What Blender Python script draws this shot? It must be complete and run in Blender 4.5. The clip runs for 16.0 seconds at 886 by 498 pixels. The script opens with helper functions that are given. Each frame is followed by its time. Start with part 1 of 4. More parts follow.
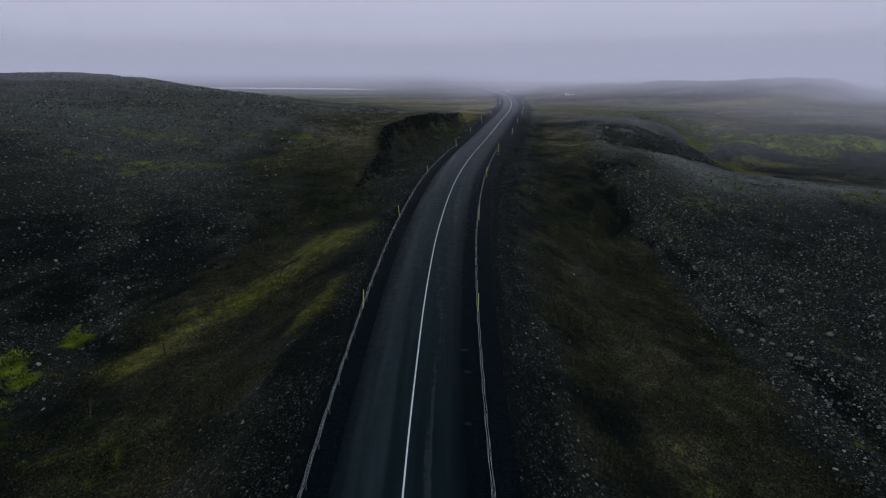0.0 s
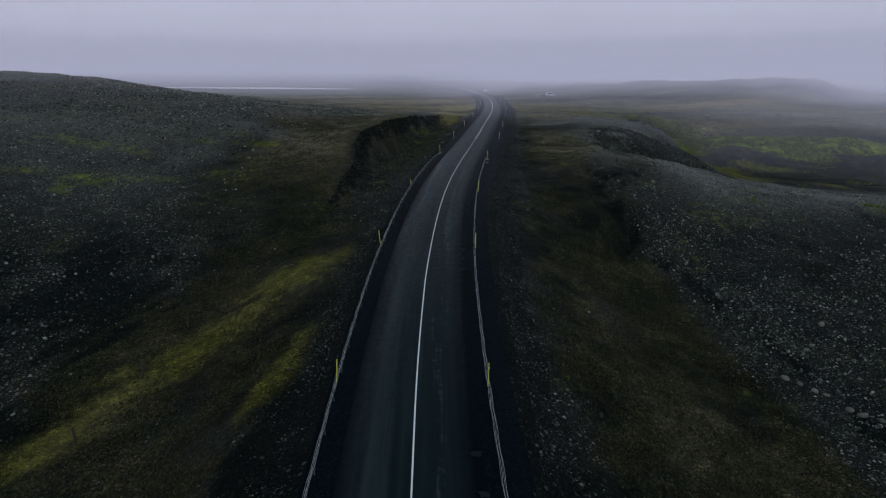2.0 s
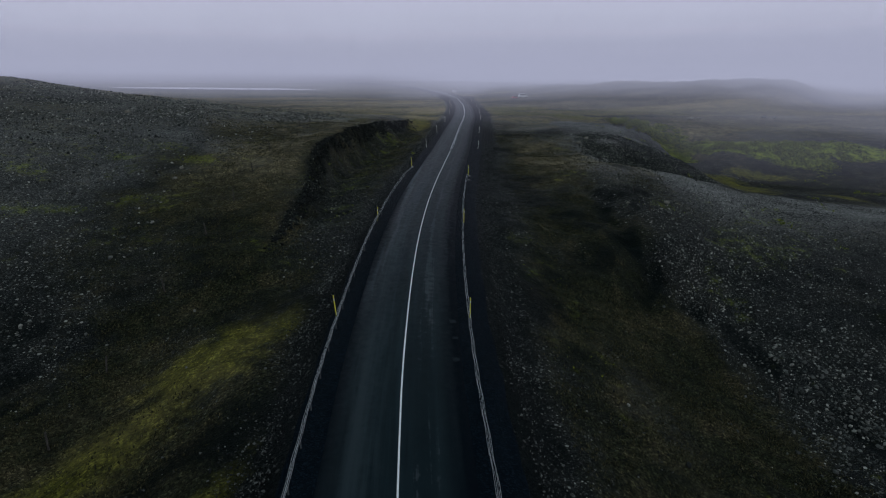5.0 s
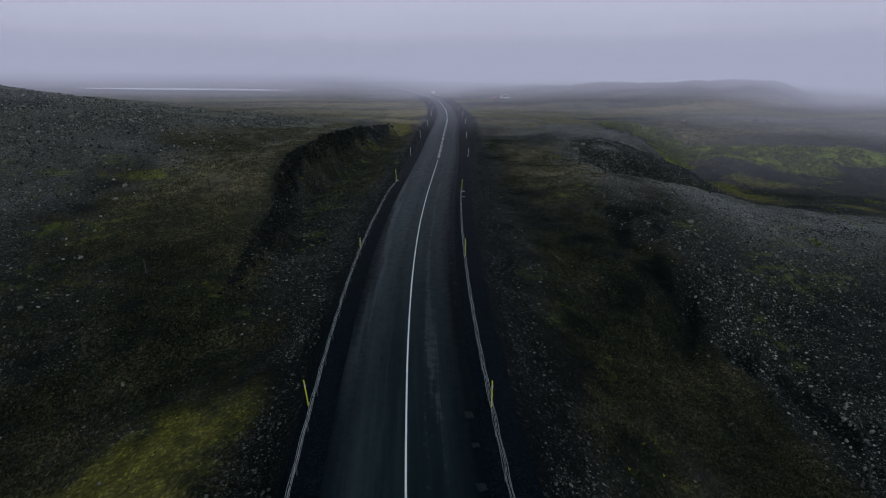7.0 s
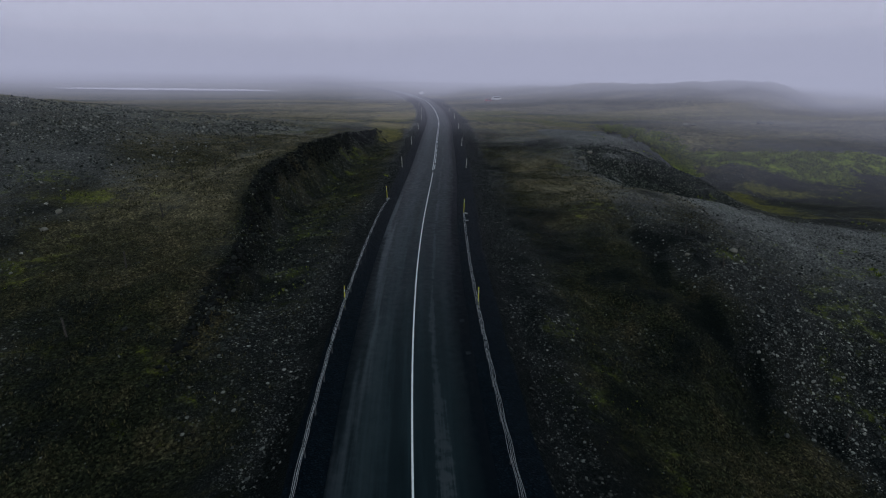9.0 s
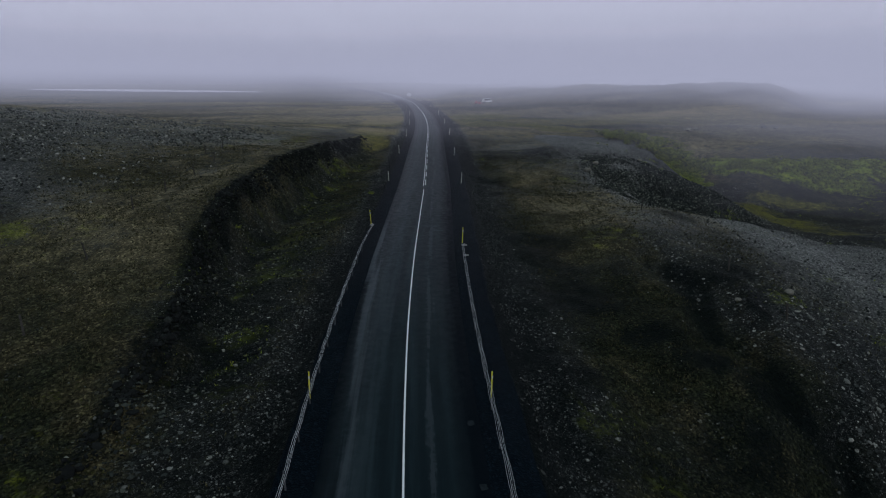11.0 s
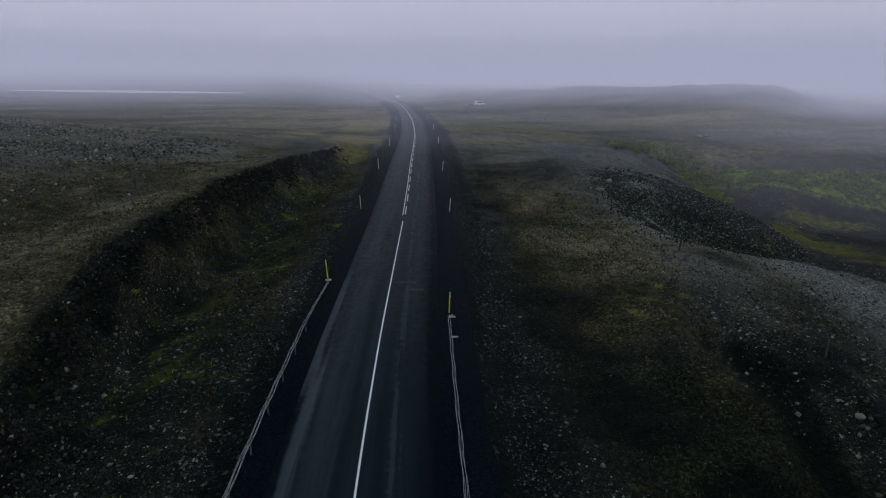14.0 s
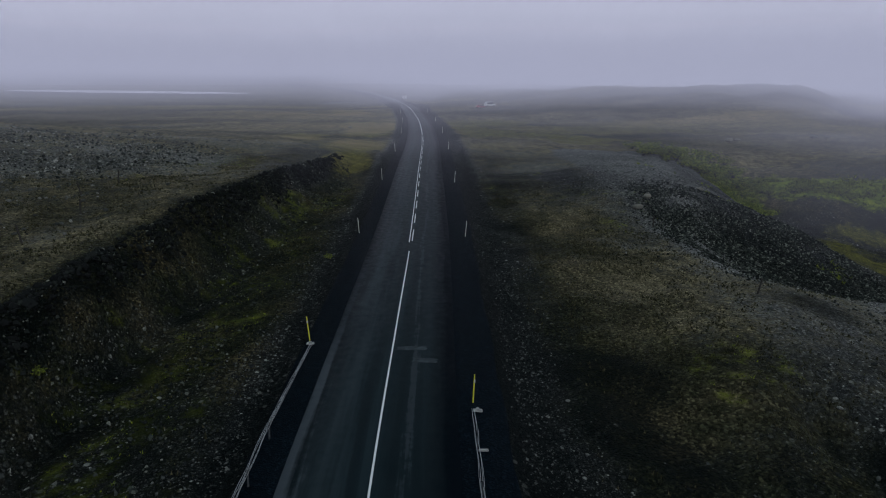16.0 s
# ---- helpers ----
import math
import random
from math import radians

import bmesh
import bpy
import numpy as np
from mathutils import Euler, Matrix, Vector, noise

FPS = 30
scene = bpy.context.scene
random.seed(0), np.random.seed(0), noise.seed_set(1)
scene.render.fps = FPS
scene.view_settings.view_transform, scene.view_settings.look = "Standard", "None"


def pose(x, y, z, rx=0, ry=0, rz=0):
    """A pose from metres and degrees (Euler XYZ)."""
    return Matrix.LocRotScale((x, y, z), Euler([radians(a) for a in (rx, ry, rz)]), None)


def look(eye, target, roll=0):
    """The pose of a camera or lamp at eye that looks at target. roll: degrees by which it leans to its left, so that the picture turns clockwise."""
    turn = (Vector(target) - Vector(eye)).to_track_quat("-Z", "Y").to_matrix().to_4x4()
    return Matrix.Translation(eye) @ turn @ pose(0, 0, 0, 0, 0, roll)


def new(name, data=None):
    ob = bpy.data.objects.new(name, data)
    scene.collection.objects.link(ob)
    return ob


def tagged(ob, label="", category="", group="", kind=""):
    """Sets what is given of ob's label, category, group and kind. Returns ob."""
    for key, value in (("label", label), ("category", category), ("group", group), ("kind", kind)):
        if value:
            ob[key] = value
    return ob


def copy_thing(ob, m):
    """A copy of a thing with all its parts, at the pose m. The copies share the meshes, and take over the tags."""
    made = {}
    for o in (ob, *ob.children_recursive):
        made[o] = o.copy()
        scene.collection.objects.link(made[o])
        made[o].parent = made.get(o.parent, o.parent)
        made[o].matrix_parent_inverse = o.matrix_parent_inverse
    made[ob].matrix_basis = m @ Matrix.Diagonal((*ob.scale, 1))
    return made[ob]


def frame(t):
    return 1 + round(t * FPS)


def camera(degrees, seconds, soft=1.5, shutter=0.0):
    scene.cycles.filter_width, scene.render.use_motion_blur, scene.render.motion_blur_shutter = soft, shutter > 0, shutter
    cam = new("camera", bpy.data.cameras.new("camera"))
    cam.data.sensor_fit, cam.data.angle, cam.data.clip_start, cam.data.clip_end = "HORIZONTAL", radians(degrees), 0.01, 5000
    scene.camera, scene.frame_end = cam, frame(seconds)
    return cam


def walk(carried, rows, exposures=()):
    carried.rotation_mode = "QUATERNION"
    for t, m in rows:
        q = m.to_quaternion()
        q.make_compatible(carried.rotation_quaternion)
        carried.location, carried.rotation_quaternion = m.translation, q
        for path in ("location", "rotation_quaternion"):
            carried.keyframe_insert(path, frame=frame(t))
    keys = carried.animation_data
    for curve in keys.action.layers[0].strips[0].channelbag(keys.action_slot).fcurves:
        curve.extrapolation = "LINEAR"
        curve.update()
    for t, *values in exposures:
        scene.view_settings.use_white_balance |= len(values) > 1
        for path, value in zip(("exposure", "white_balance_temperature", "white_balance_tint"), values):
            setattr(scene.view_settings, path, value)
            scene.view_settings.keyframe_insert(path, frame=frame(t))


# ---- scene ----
cam = camera(73.1, 16.0, soft=1.1)
METRES, EYE, TILT, LEAN, TURN = 80.0, 16.0, -16.4, 0.0, 0.0
ROWS = [
    (0.0, 0.0, 0.0, 0.0, 0.0, 0.0, 0.0),
    (0.5, -0.0043, 0.0318, 0.0096, -0.11, -0.01, 0.03),
    (1.0, -0.008, 0.0622, 0.0187, -0.42, -0.0, 0.1),
    (1.5, -0.0113, 0.0922, 0.0276, -1.23, -0.01, 0.3),
    (2.0, -0.0138, 0.1222, 0.0365, -2.24, -0.06, 0.55),
    (2.5, -0.015, 0.1523, 0.0451, -3.16, -0.08, 0.79),
    (3.0, -0.0147, 0.1839, 0.0542, -3.9, -0.1, 1.0),
    (3.5, -0.0143, 0.2138, 0.063, -4.46, -0.11, 1.14),
    (4.0, -0.014, 0.2438, 0.0719, -4.77, -0.12, 1.21),
    (6.5, -0.0206, 0.3964, 0.1167, -6.75, -0.08, 1.72),
    (7.0, -0.0217, 0.4264, 0.1261, -7.46, -0.13, 1.89),
    (7.5, -0.0221, 0.4564, 0.1355, -7.99, -0.14, 2.02),
    (8.0, -0.0219, 0.4873, 0.1453, -8.31, -0.15, 2.1),
    (8.5, -0.021, 0.5167, 0.1547, -8.48, -0.18, 2.1),
    (11.0, -0.0067, 0.6627, 0.2019, -9.84, -0.17, 2.46),
    (11.5, -0.0013, 0.6903, 0.2111, -10.0, -0.16, 2.49),
    (12.0, 0.005, 0.7175, 0.2204, -10.18, -0.18, 2.53),
    (12.5, 0.0123, 0.7446, 0.2291, -10.34, -0.2, 2.58),
    (13.0, 0.0205, 0.7732, 0.2375, -10.43, -0.17, 2.59),
    (13.5, 0.0276, 0.8002, 0.2455, -10.51, -0.18, 2.6),
    (14.0, 0.0338, 0.828, 0.2531, -10.59, -0.16, 2.61),
    (14.5, 0.0389, 0.8564, 0.2612, -10.24, -0.15, 2.5),
    (15.0, 0.0431, 0.8861, 0.2693, -9.9, -0.13, 2.42),
    (15.5, 0.0469, 0.9184, 0.2781, -9.88, -0.13, 2.42),
    (16.0, 0.05, 0.95, 0.2868, -9.96, -0.12, 2.45),
]
walk(cam, [(t, pose(0, 0, EYE, TILT, LEAN, TURN) @ pose(METRES * x, METRES * y, METRES * z, 90 + pitch, roll, yaw)) for t, x, y, z, yaw, pitch, roll in ROWS])

# ---- daylight: closed cloud, pale fog towards the horizon ----
FOG = (0.365, 0.384, 0.518)
CLOUD = (0.216, 0.296, 0.345)
world = bpy.data.worlds.new("overcast")
world.use_nodes = True
scene.world = world
wn, wl = world.node_tree.nodes, world.node_tree.links
wn.clear()
sky = wn.new("ShaderNodeTexSky")
sky.sky_type, sky.sun_disc, sky.sun_elevation, sky.sun_rotation = "NISHITA", False, radians(48), radians(200)
sky_light = wn.new("ShaderNodeBackground")
sky_light.inputs["Strength"].default_value = 0.05
wl.new(sky.outputs["Color"], sky_light.inputs["Color"])
coord, split = wn.new("ShaderNodeTexCoord"), wn.new("ShaderNodeSeparateXYZ")
wl.new(coord.outputs["Generated"], split.inputs[0])
bands = wn.new("ShaderNodeValToRGB")
stops = bands.color_ramp.elements
stops[0].position, stops[0].color = 0.0, (0.34, 0.355, 0.47, 1)
stops[1].position, stops[1].color = 0.022, (0.375, 0.39, 0.515, 1)
for at, colour in ((0.06, (0.495, 0.512, 0.665)), (0.12, (0.525, 0.542, 0.70)), (0.26, (0.30, 0.315, 0.39)), (0.5, CLOUD), (1.0, CLOUD)):
    stops.new(at).color = (*colour, 1)
wl.new(split.outputs["Z"], bands.inputs["Fac"])
drift = wn.new("ShaderNodeTexNoise")
drift.inputs["Scale"].default_value, drift.inputs["Detail"].default_value = 2.5, 4
wl.new(coord.outputs["Generated"], drift.inputs["Vector"])
soften = wn.new("ShaderNodeMixRGB")
soften.blend_type = "MULTIPLY"
soften.inputs["Fac"].default_value = 0.12
wl.new(bands.outputs["Color"], soften.inputs["Color1"])
wl.new(drift.outputs["Fac"], soften.inputs["Color2"])
cloud_light = wn.new("ShaderNodeBackground")
cloud_light.inputs["Strength"].default_value = 1.0
wl.new(soften.outputs["Color"], cloud_light.inputs["Color"])
both, out = wn.new("ShaderNodeMixShader"), wn.new("ShaderNodeOutputWorld")
both.inputs["Fac"].default_value = 0.95
wl.new(sky_light.outputs[0], both.inputs[1])
wl.new(cloud_light.outputs[0], both.inputs[2])
wl.new(both.outputs[0], out.inputs["Surface"])
sun = new("sun", bpy.data.lights.new("sun", "SUN"))
sun.data.energy, sun.data.angle, sun.data.color = 0.6, radians(35), (0.96, 0.98, 1.0)
sun.matrix_world = look((0, 0, 60), (-18, 40, 12))

# ---- materials ----
def material(name):
    m = bpy.data.materials.new(name)
    m.use_nodes = True
    n, l = m.node_tree.nodes, m.node_tree.links
    return m, n, l, n["Principled BSDF"]


def link_noise(n, l, vector, scale, detail=4, rough_=0.55):
    node = n.new("ShaderNodeTexNoise")
    node.inputs["Scale"].default_value, node.inputs["Detail"].default_value, node.inputs["Roughness"].default_value = scale, detail, rough_
    l.new(vector, node.inputs["Vector"])
    return node.outputs["Fac"]


def ramp(n, l, fac, *stops_):
    node = n.new("ShaderNodeValToRGB")
    e = node.color_ramp.elements
    while len(e) < len(stops_):
        e.new(0.5)
    for k, (at, colour) in enumerate(stops_):
        e[k].position = at
        e[k].color = (*colour, 1) if isinstance(colour, tuple) else (colour, colour, colour, 1)
    l.new(fac, node.inputs["Fac"])
    return node.outputs["Color"]


def blend(n, l, fac, a, b, how="MIX"):
    node = n.new("ShaderNodeMixRGB")
    node.blend_type = how
    for slot, value in (("Fac", fac), ("Color1", a), ("Color2", b)):
        if isinstance(value, (int, float)):
            node.inputs[slot].default_value = value
        elif isinstance(value, tuple):
            node.inputs[slot].default_value = (*value, 1)
        else:
            l.new(value, node.inputs[slot])
    return node.outputs["Color"]


def math_node(n, l, how, a, b=0.0):
    node = n.new("ShaderNodeMath")
    node.operation = how
    for slot, value in ((0, a), (1, b)):
        if isinstance(value, (int, float)):
            node.inputs[slot].default_value = value
        else:
            l.new(value, node.inputs[slot])
    return node.outputs[0]


def bump(n, l, bsdf, height, strength, distance):
    node = n.new("ShaderNodeBump")
    node.inputs["Strength"].default_value, node.inputs["Distance"].default_value = strength, distance
    l.new(height, node.inputs["Height"])
    l.new(node.outputs["Normal"], bsdf.inputs["Normal"])


def ground_material():
    """Black volcanic gravel under thin grass, moss and willow scrub; the mesh says where each grows."""
    m, n, l, bsdf = material("volcanic_ground")
    p = n.new("ShaderNodeNewGeometry").outputs["Position"]
    cover = n.new("ShaderNodeAttribute")
    cover.attribute_name = "cover"
    parts_ = n.new("ShaderNodeSeparateColor")
    l.new(cover.outputs["Color"], parts_.inputs["Color"])
    cells = n.new("ShaderNodeTexVoronoi")
    cells.inputs["Scale"].default_value = 8.0
    l.new(p, cells.inputs["Vector"])
    fine = n.new("ShaderNodeTexVoronoi")
    fine.inputs["Scale"].default_value = 22.0
    l.new(p, fine.inputs["Vector"])
    tone = n.new("ShaderNodeSeparateColor")
    l.new(cells.outputs["Color"], tone.inputs["Color"])
    tone2 = n.new("ShaderNodeSeparateColor")
    l.new(fine.outputs["Color"], tone2.inputs["Color"])
    lumps, patches_, grain = link_noise(n, l, p, 0.22, 5), link_noise(n, l, p, 0.9, 5, 0.65), link_noise(n, l, p, 7.0, 6, 0.7)
    rocks = n.new("ShaderNodeTexVoronoi")
    rocks.inputs["Scale"].default_value = 2.9
    l.new(p, rocks.inputs["Vector"])
    tone3 = n.new("ShaderNodeSeparateColor")
    l.new(rocks.outputs["Color"], tone3.inputs["Color"])
    gravel = ramp(n, l, tone2.outputs[0], (0.0, (0.002, 0.003, 0.0035)), (0.85, (0.018, 0.0205, 0.0205)), (1.0, (0.12, 0.122, 0.115)))
    gravel = blend(n, l, ramp(n, l, lumps, (0.4, 0.0), (0.68, 0.5)), gravel, (0.026, 0.025, 0.020))
    rust = link_noise(n, l, p, 0.045, 4, 0.6)
    # stones with dark gaps between them, in drifts
    drift_ = math_node(n, l, "ADD", math_node(n, l, "ADD", lumps, math_node(n, l, "MULTIPLY", math_node(n, l, "SUBTRACT", rust, 0.5), 1.3)), math_node(n, l, "MULTIPLY", patches_, 0.9))
    for tones, voro, size in ((tone, cells, 0.42), (tone3, rocks, 0.34)):
        shown = ramp(n, l, math_node(n, l, "ADD", tones.outputs[1], math_node(n, l, "MULTIPLY", math_node(n, l, "SUBTRACT", drift_, 0.95), 1.6)), (0.47, 0.0), (0.57, 1.0))
        round_ = ramp(n, l, voro.outputs["Distance"], (size * 0.75, 1.0), (size * 1.15, 0.0))
        stone_ = ramp(n, l, tones.outputs[0], (0.0, (0.008, 0.010, 0.010)), (0.45, (0.036, 0.040, 0.039)), (0.8, (0.115, 0.122, 0.115)), (1.0, (0.46, 0.46, 0.41)))
        gravel = blend(n, l, math_node(n, l, "MULTIPLY", shown, round_), gravel, stone_)
    # dry, paler gravel on the crests and stony flats; some haze is in the tone
    dry = n.new("ShaderNodeAttribute")
    dry.attribute_name = "dry"
    pale = ramp(n, l, tone.outputs[1], (0.0, (0.050, 0.050, 0.049)), (0.5, (0.165, 0.165, 0.16)), (0.85, (0.30, 0.30, 0.285)), (1.0, (0.52, 0.52, 0.48)))
    gravel = blend(n, l, math_node(n, l, "MULTIPLY", dry.outputs["Fac"], ramp(n, l, patches_, (0.3, 0.65), (0.6, 1.0))), gravel, pale)
    drifts = math_node(n, l, "ADD", math_node(n, l, "MULTIPLY", lumps, 0.5), math_node(n, l, "ADD", math_node(n, l, "MULTIPLY", rust, 0.3), math_node(n, l, "MULTIPLY", patches_, 0.2)))
    turf = ramp(n, l, drifts, (0.40, (0.012, 0.015, 0.010)), (0.50, (0.036, 0.040, 0.020)), (0.60, (0.105, 0.088, 0.047)))
    tuft_tone = ramp(n, l, tone.outputs[2], (0.0, 0.25), (0.55, 0.75), (0.85, 1.25), (1.0, 2.3))
    turf = blend(n, l, 1.0, turf, tuft_tone, "MULTIPLY")
    turf = blend(n, l, ramp(n, l, grain, (0.44, 0.0), (0.64, 0.95)), turf, (0.003, 0.004, 0.0035))
    moss = ramp(n, l, patches_, (0.30, (0.050, 0.053, 0.014)), (0.5, (0.135, 0.130, 0.022)), (0.72, (0.26, 0.236, 0.045)))
    moss = blend(n, l, 0.7, moss, tuft_tone, "MULTIPLY")
    moss = blend(n, l, ramp(n, l, grain, (0.40, 0.0), (0.70, 0.7)), moss, (0.030, 0.031, 0.012))
    leaf = ramp(n, l, patches_, (0.28, (0.030, 0.048, 0.010)), (0.5, (0.180, 0.230, 0.020)), (0.75, (0.37, 0.41, 0.036)))
    leaf = blend(n, l, ramp(n, l, grain, (0.45, 0.0), (0.75, 0.45)), leaf, (0.016, 0.024, 0.010))
    # bleached grass on the dry flats
    straw_ = ramp(n, l, patches_, (0.34, (0.075, 0.067, 0.040)), (0.52, (0.20, 0.172, 0.102)), (0.70, (0.31, 0.26, 0.155)))
    straw_ = blend(n, l, 0.8, straw_, tuft_tone, "MULTIPLY")
    turf = blend(n, l, math_node(n, l, "MULTIPLY", dry.outputs["Fac"], 0.9), turf, straw_)
    moss = blend(n, l, math_node(n, l, "MULTIPLY", dry.outputs["Fac"], 0.8), moss, blend(n, l, patches_, (0.18, 0.138, 0.080), (0.50, 0.39, 0.20)))
    # ragged borders between the kinds of ground
    edge = math_node(n, l, "ADD", math_node(n, l, "MULTIPLY", math_node(n, l, "SUBTRACT", patches_, 0.5), 1.1), math_node(n, l, "MULTIPLY", math_node(n, l, "SUBTRACT", grain, 0.5), 0.9))
    colour = gravel
    for k, top in enumerate((turf, moss, leaf)):
        where = math_node(n, l, "ADD", parts_.outputs[k], math_node(n, l, "MULTIPLY", edge, math_node(n, l, "GREATER_THAN", parts_.outputs[k], 0.02)))
        colour = blend(n, l, ramp(n, l, where, (0.2, 0.0), (0.8, 1.0)), colour, top)
    # bare black soil where the turf has broken away; the bank rim's shade shares this tone
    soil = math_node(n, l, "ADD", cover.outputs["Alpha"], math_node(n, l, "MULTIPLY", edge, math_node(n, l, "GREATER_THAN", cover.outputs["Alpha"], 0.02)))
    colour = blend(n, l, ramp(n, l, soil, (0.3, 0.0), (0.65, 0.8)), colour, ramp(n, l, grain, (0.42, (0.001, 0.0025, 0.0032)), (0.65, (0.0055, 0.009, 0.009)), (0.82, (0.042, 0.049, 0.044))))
    l.new(colour, bsdf.inputs["Base Color"])
    bsdf.inputs["Roughness"].default_value = 0.57
    bsdf.inputs["Specular IOR Level"].default_value = 0.029
    bsdf.inputs["Specular Tint"].default_value = (0.7, 0.95, 1.0, 1)
    height = math_node(n, l, "ADD", math_node(n, l, "MULTIPLY", cells.outputs["Distance"], -0.9), math_node(n, l, "ADD", math_node(n, l, "MULTIPLY", fine.outputs["Distance"], -0.4), math_node(n, l, "MULTIPLY", grain, 1.3)))
    bump(n, l, bsdf, height, 0.8, 0.18)
    return m


def asphalt_material():
    """Damp grey asphalt: wheel tracks, drier streaks along the edge, ragged patches."""
    m, n, l, bsdf = material("damp_asphalt")
    uv = n.new("ShaderNodeUVMap")
    uv.uv_map = "along"
    xyz = n.new("ShaderNodeSeparateXYZ")
    l.new(uv.outputs[0], xyz.inputs[0])
    p = n.new("ShaderNodeNewGeometry").outputs["Position"]
    long_ = n.new("ShaderNodeMapping")
    long_.inputs["Scale"].default_value = (2.2, 0.07, 1)
    l.new(uv.outputs[0], long_.inputs["Vector"])
    streak = link_noise(n, l, long_.outputs[0], 1.0, 5, 0.6)
    wide = link_noise(n, l, p, 0.35, 4)
    grain = link_noise(n, l, p, 38.0, 3, 0.7)
    mid = link_noise(n, l, p, 2.3, 5, 0.65)
    colour = ramp(n, l, streak, (0.38, (0.003, 0.007, 0.0095)), (0.5, (0.0068, 0.0145, 0.0185)), (0.62, (0.019, 0.032, 0.038)))
    colour = blend(n, l, ramp(n, l, wide, (0.4, 0.0), (0.7, 0.5)), colour, (0.014, 0.026, 0.031))
    # wheel tracks, worn smooth
    side_ = math_node(n, l, "ABSOLUTE", math_node(n, l, "SUBTRACT", math_node(n, l, "ABSOLUTE", xyz.outputs["X"]), 1.45))
    track = math_node(n, l, "ABSOLUTE", math_node(n, l, "SUBTRACT", side_, 0.75))
    worn = ramp(n, l, math_node(n, l, "ADD", track, math_node(n, l, "MULTIPLY", math_node(n, l, "SUBTRACT", mid, 0.5), 0.25)), (0.05, 0.7), (0.32, 0.0))
    colour = blend(n, l, worn, colour, (0.004, 0.009, 0.012))
    # the right lane lies wetter and darker
    colour = blend(n, l, ramp(n, l, math_node(n, l, "DIVIDE", math_node(n, l, "ADD", xyz.outputs["X"], math_node(n, l, "ADD", 3.1, math_node(n, l, "MULTIPLY", math_node(n, l, "SUBTRACT", streak, 0.5), 3.0))), 6.2), (0.5, 0.0), (0.75, 0.5)), colour, (0.0035, 0.008, 0.0105))
    # dried, dusty streak near the left edge, and one between the tracks
    for at, half, top, amount, y0, y1 in ((-1.7, 1.0, (0.034, 0.046, 0.053), 0.75, -60, 400), (1.15, 0.22, (0.06, 0.07, 0.078), 0.7, 30, 66), (1.1, 0.15, (0.06, 0.07, 0.08), 0.5, -60, 400)):
        middle = math_node(n, l, "ABSOLUTE", math_node(n, l, "SUBTRACT", xyz.outputs["Y"], (y0 + y1) / 2))
        within = math_node(n, l, "MULTIPLY", ramp(n, l, math_node(n, l, "DIVIDE", middle, (y1 - y0) / 1.6), (0.65, 1.0), (0.9, 0.0)), 1.0)
        dist = math_node(n, l, "ABSOLUTE", math_node(n, l, "SUBTRACT", xyz.outputs["X"], at))
        ragged = math_node(n, l, "ADD", dist, math_node(n, l, "MULTIPLY", math_node(n, l, "SUBTRACT", mid, 0.5), 0.9))
        ragged = math_node(n, l, "ADD", ragged, math_node(n, l, "MULTIPLY", math_node(n, l, "SUBTRACT", 0.53, streak), 2.4))
        colour = blend(n, l, math_node(n, l, "MULTIPLY", within, ramp(n, l, ragged, (0.0, amount), (half, 0.0))), colour, top)
    # a pale dried band that wanders along the left lane's edge
    station = math_node(n, l, "DIVIDE", math_node(n, l, "SUBTRACT", xyz.outputs["Y"], 58), 64)
    sway = ramp(n, l, station, (0.05, 0.85), (0.16, 0.55), (0.30, 0.12), (0.47, 0.6), (0.60, 0.95), (0.78, 1.0))
    dried = math_node(n, l, "ABSOLUTE", math_node(n, l, "ADD", xyz.outputs["X"], math_node(n, l, "ADD", sway, 1.9)))
    dried = math_node(n, l, "ADD", dried, math_node(n, l, "MULTIPLY", math_node(n, l, "SUBTRACT", mid, 0.5), 0.45))
    dried = math_node(n, l, "ADD", dried, math_node(n, l, "MULTIPLY", math_node(n, l, "SUBTRACT", 0.53, streak), 2.6))
    held = ramp(n, l, station, (0.0, 0.0), (0.10, 0.25), (0.38, 0.3), (0.50, 0.5), (0.60, 0.7), (0.72, 0.7), (0.8, 0.25), (1.0, 0.0))
    colour_dry = math_node(n, l, "MULTIPLY", held, ramp(n, l, dried, (0.0, 1.0), (0.45, 0.0)))
    colour = blend(n, l, 0.3, colour, ramp(n, l, grain, (0.3, 0.0), (0.75, (0.016, 0.031, 0.037))))
    # black, wet margins
    rim = math_node(n, l, "ADD", math_node(n, l, "ABSOLUTE", math_node(n, l, "ADD", xyz.outputs["X"], 0.30)), math_node(n, l, "ADD", math_node(n, l, "MULTIPLY", math_node(n, l, "SUBTRACT", mid, 0.5), 0.35), math_node(n, l, "MULTIPLY", math_node(n, l, "SUBTRACT", streak, 0.5), 0.9)))
    edge_ = ramp(n, l, math_node(n, l, "DIVIDE", rim, 4.0), (0.54, 0.0), (0.75, 0.97))
    l.new(ramp(n, l, edge_, (0.0, 0.054), (1.0, 0.010)), bsdf.inputs["Specular IOR Level"])
    colour = blend(n, l, edge_, colour, ramp(n, l, grain, (0.4, (0.001, 0.003, 0.0055)), (0.8, (0.004, 0.0085, 0.012))))
    colour = blend(n, l, colour_dry, colour, (0.10, 0.115, 0.13))
    l.new(colour, bsdf.inputs["Base Color"])
    l.new(ramp(n, l, mid, (0.3, 0.36), (0.7, 0.52)), bsdf.inputs["Roughness"])
    bsdf.inputs["Specular Tint"].default_value = (0.74, 0.95, 1.0, 1)
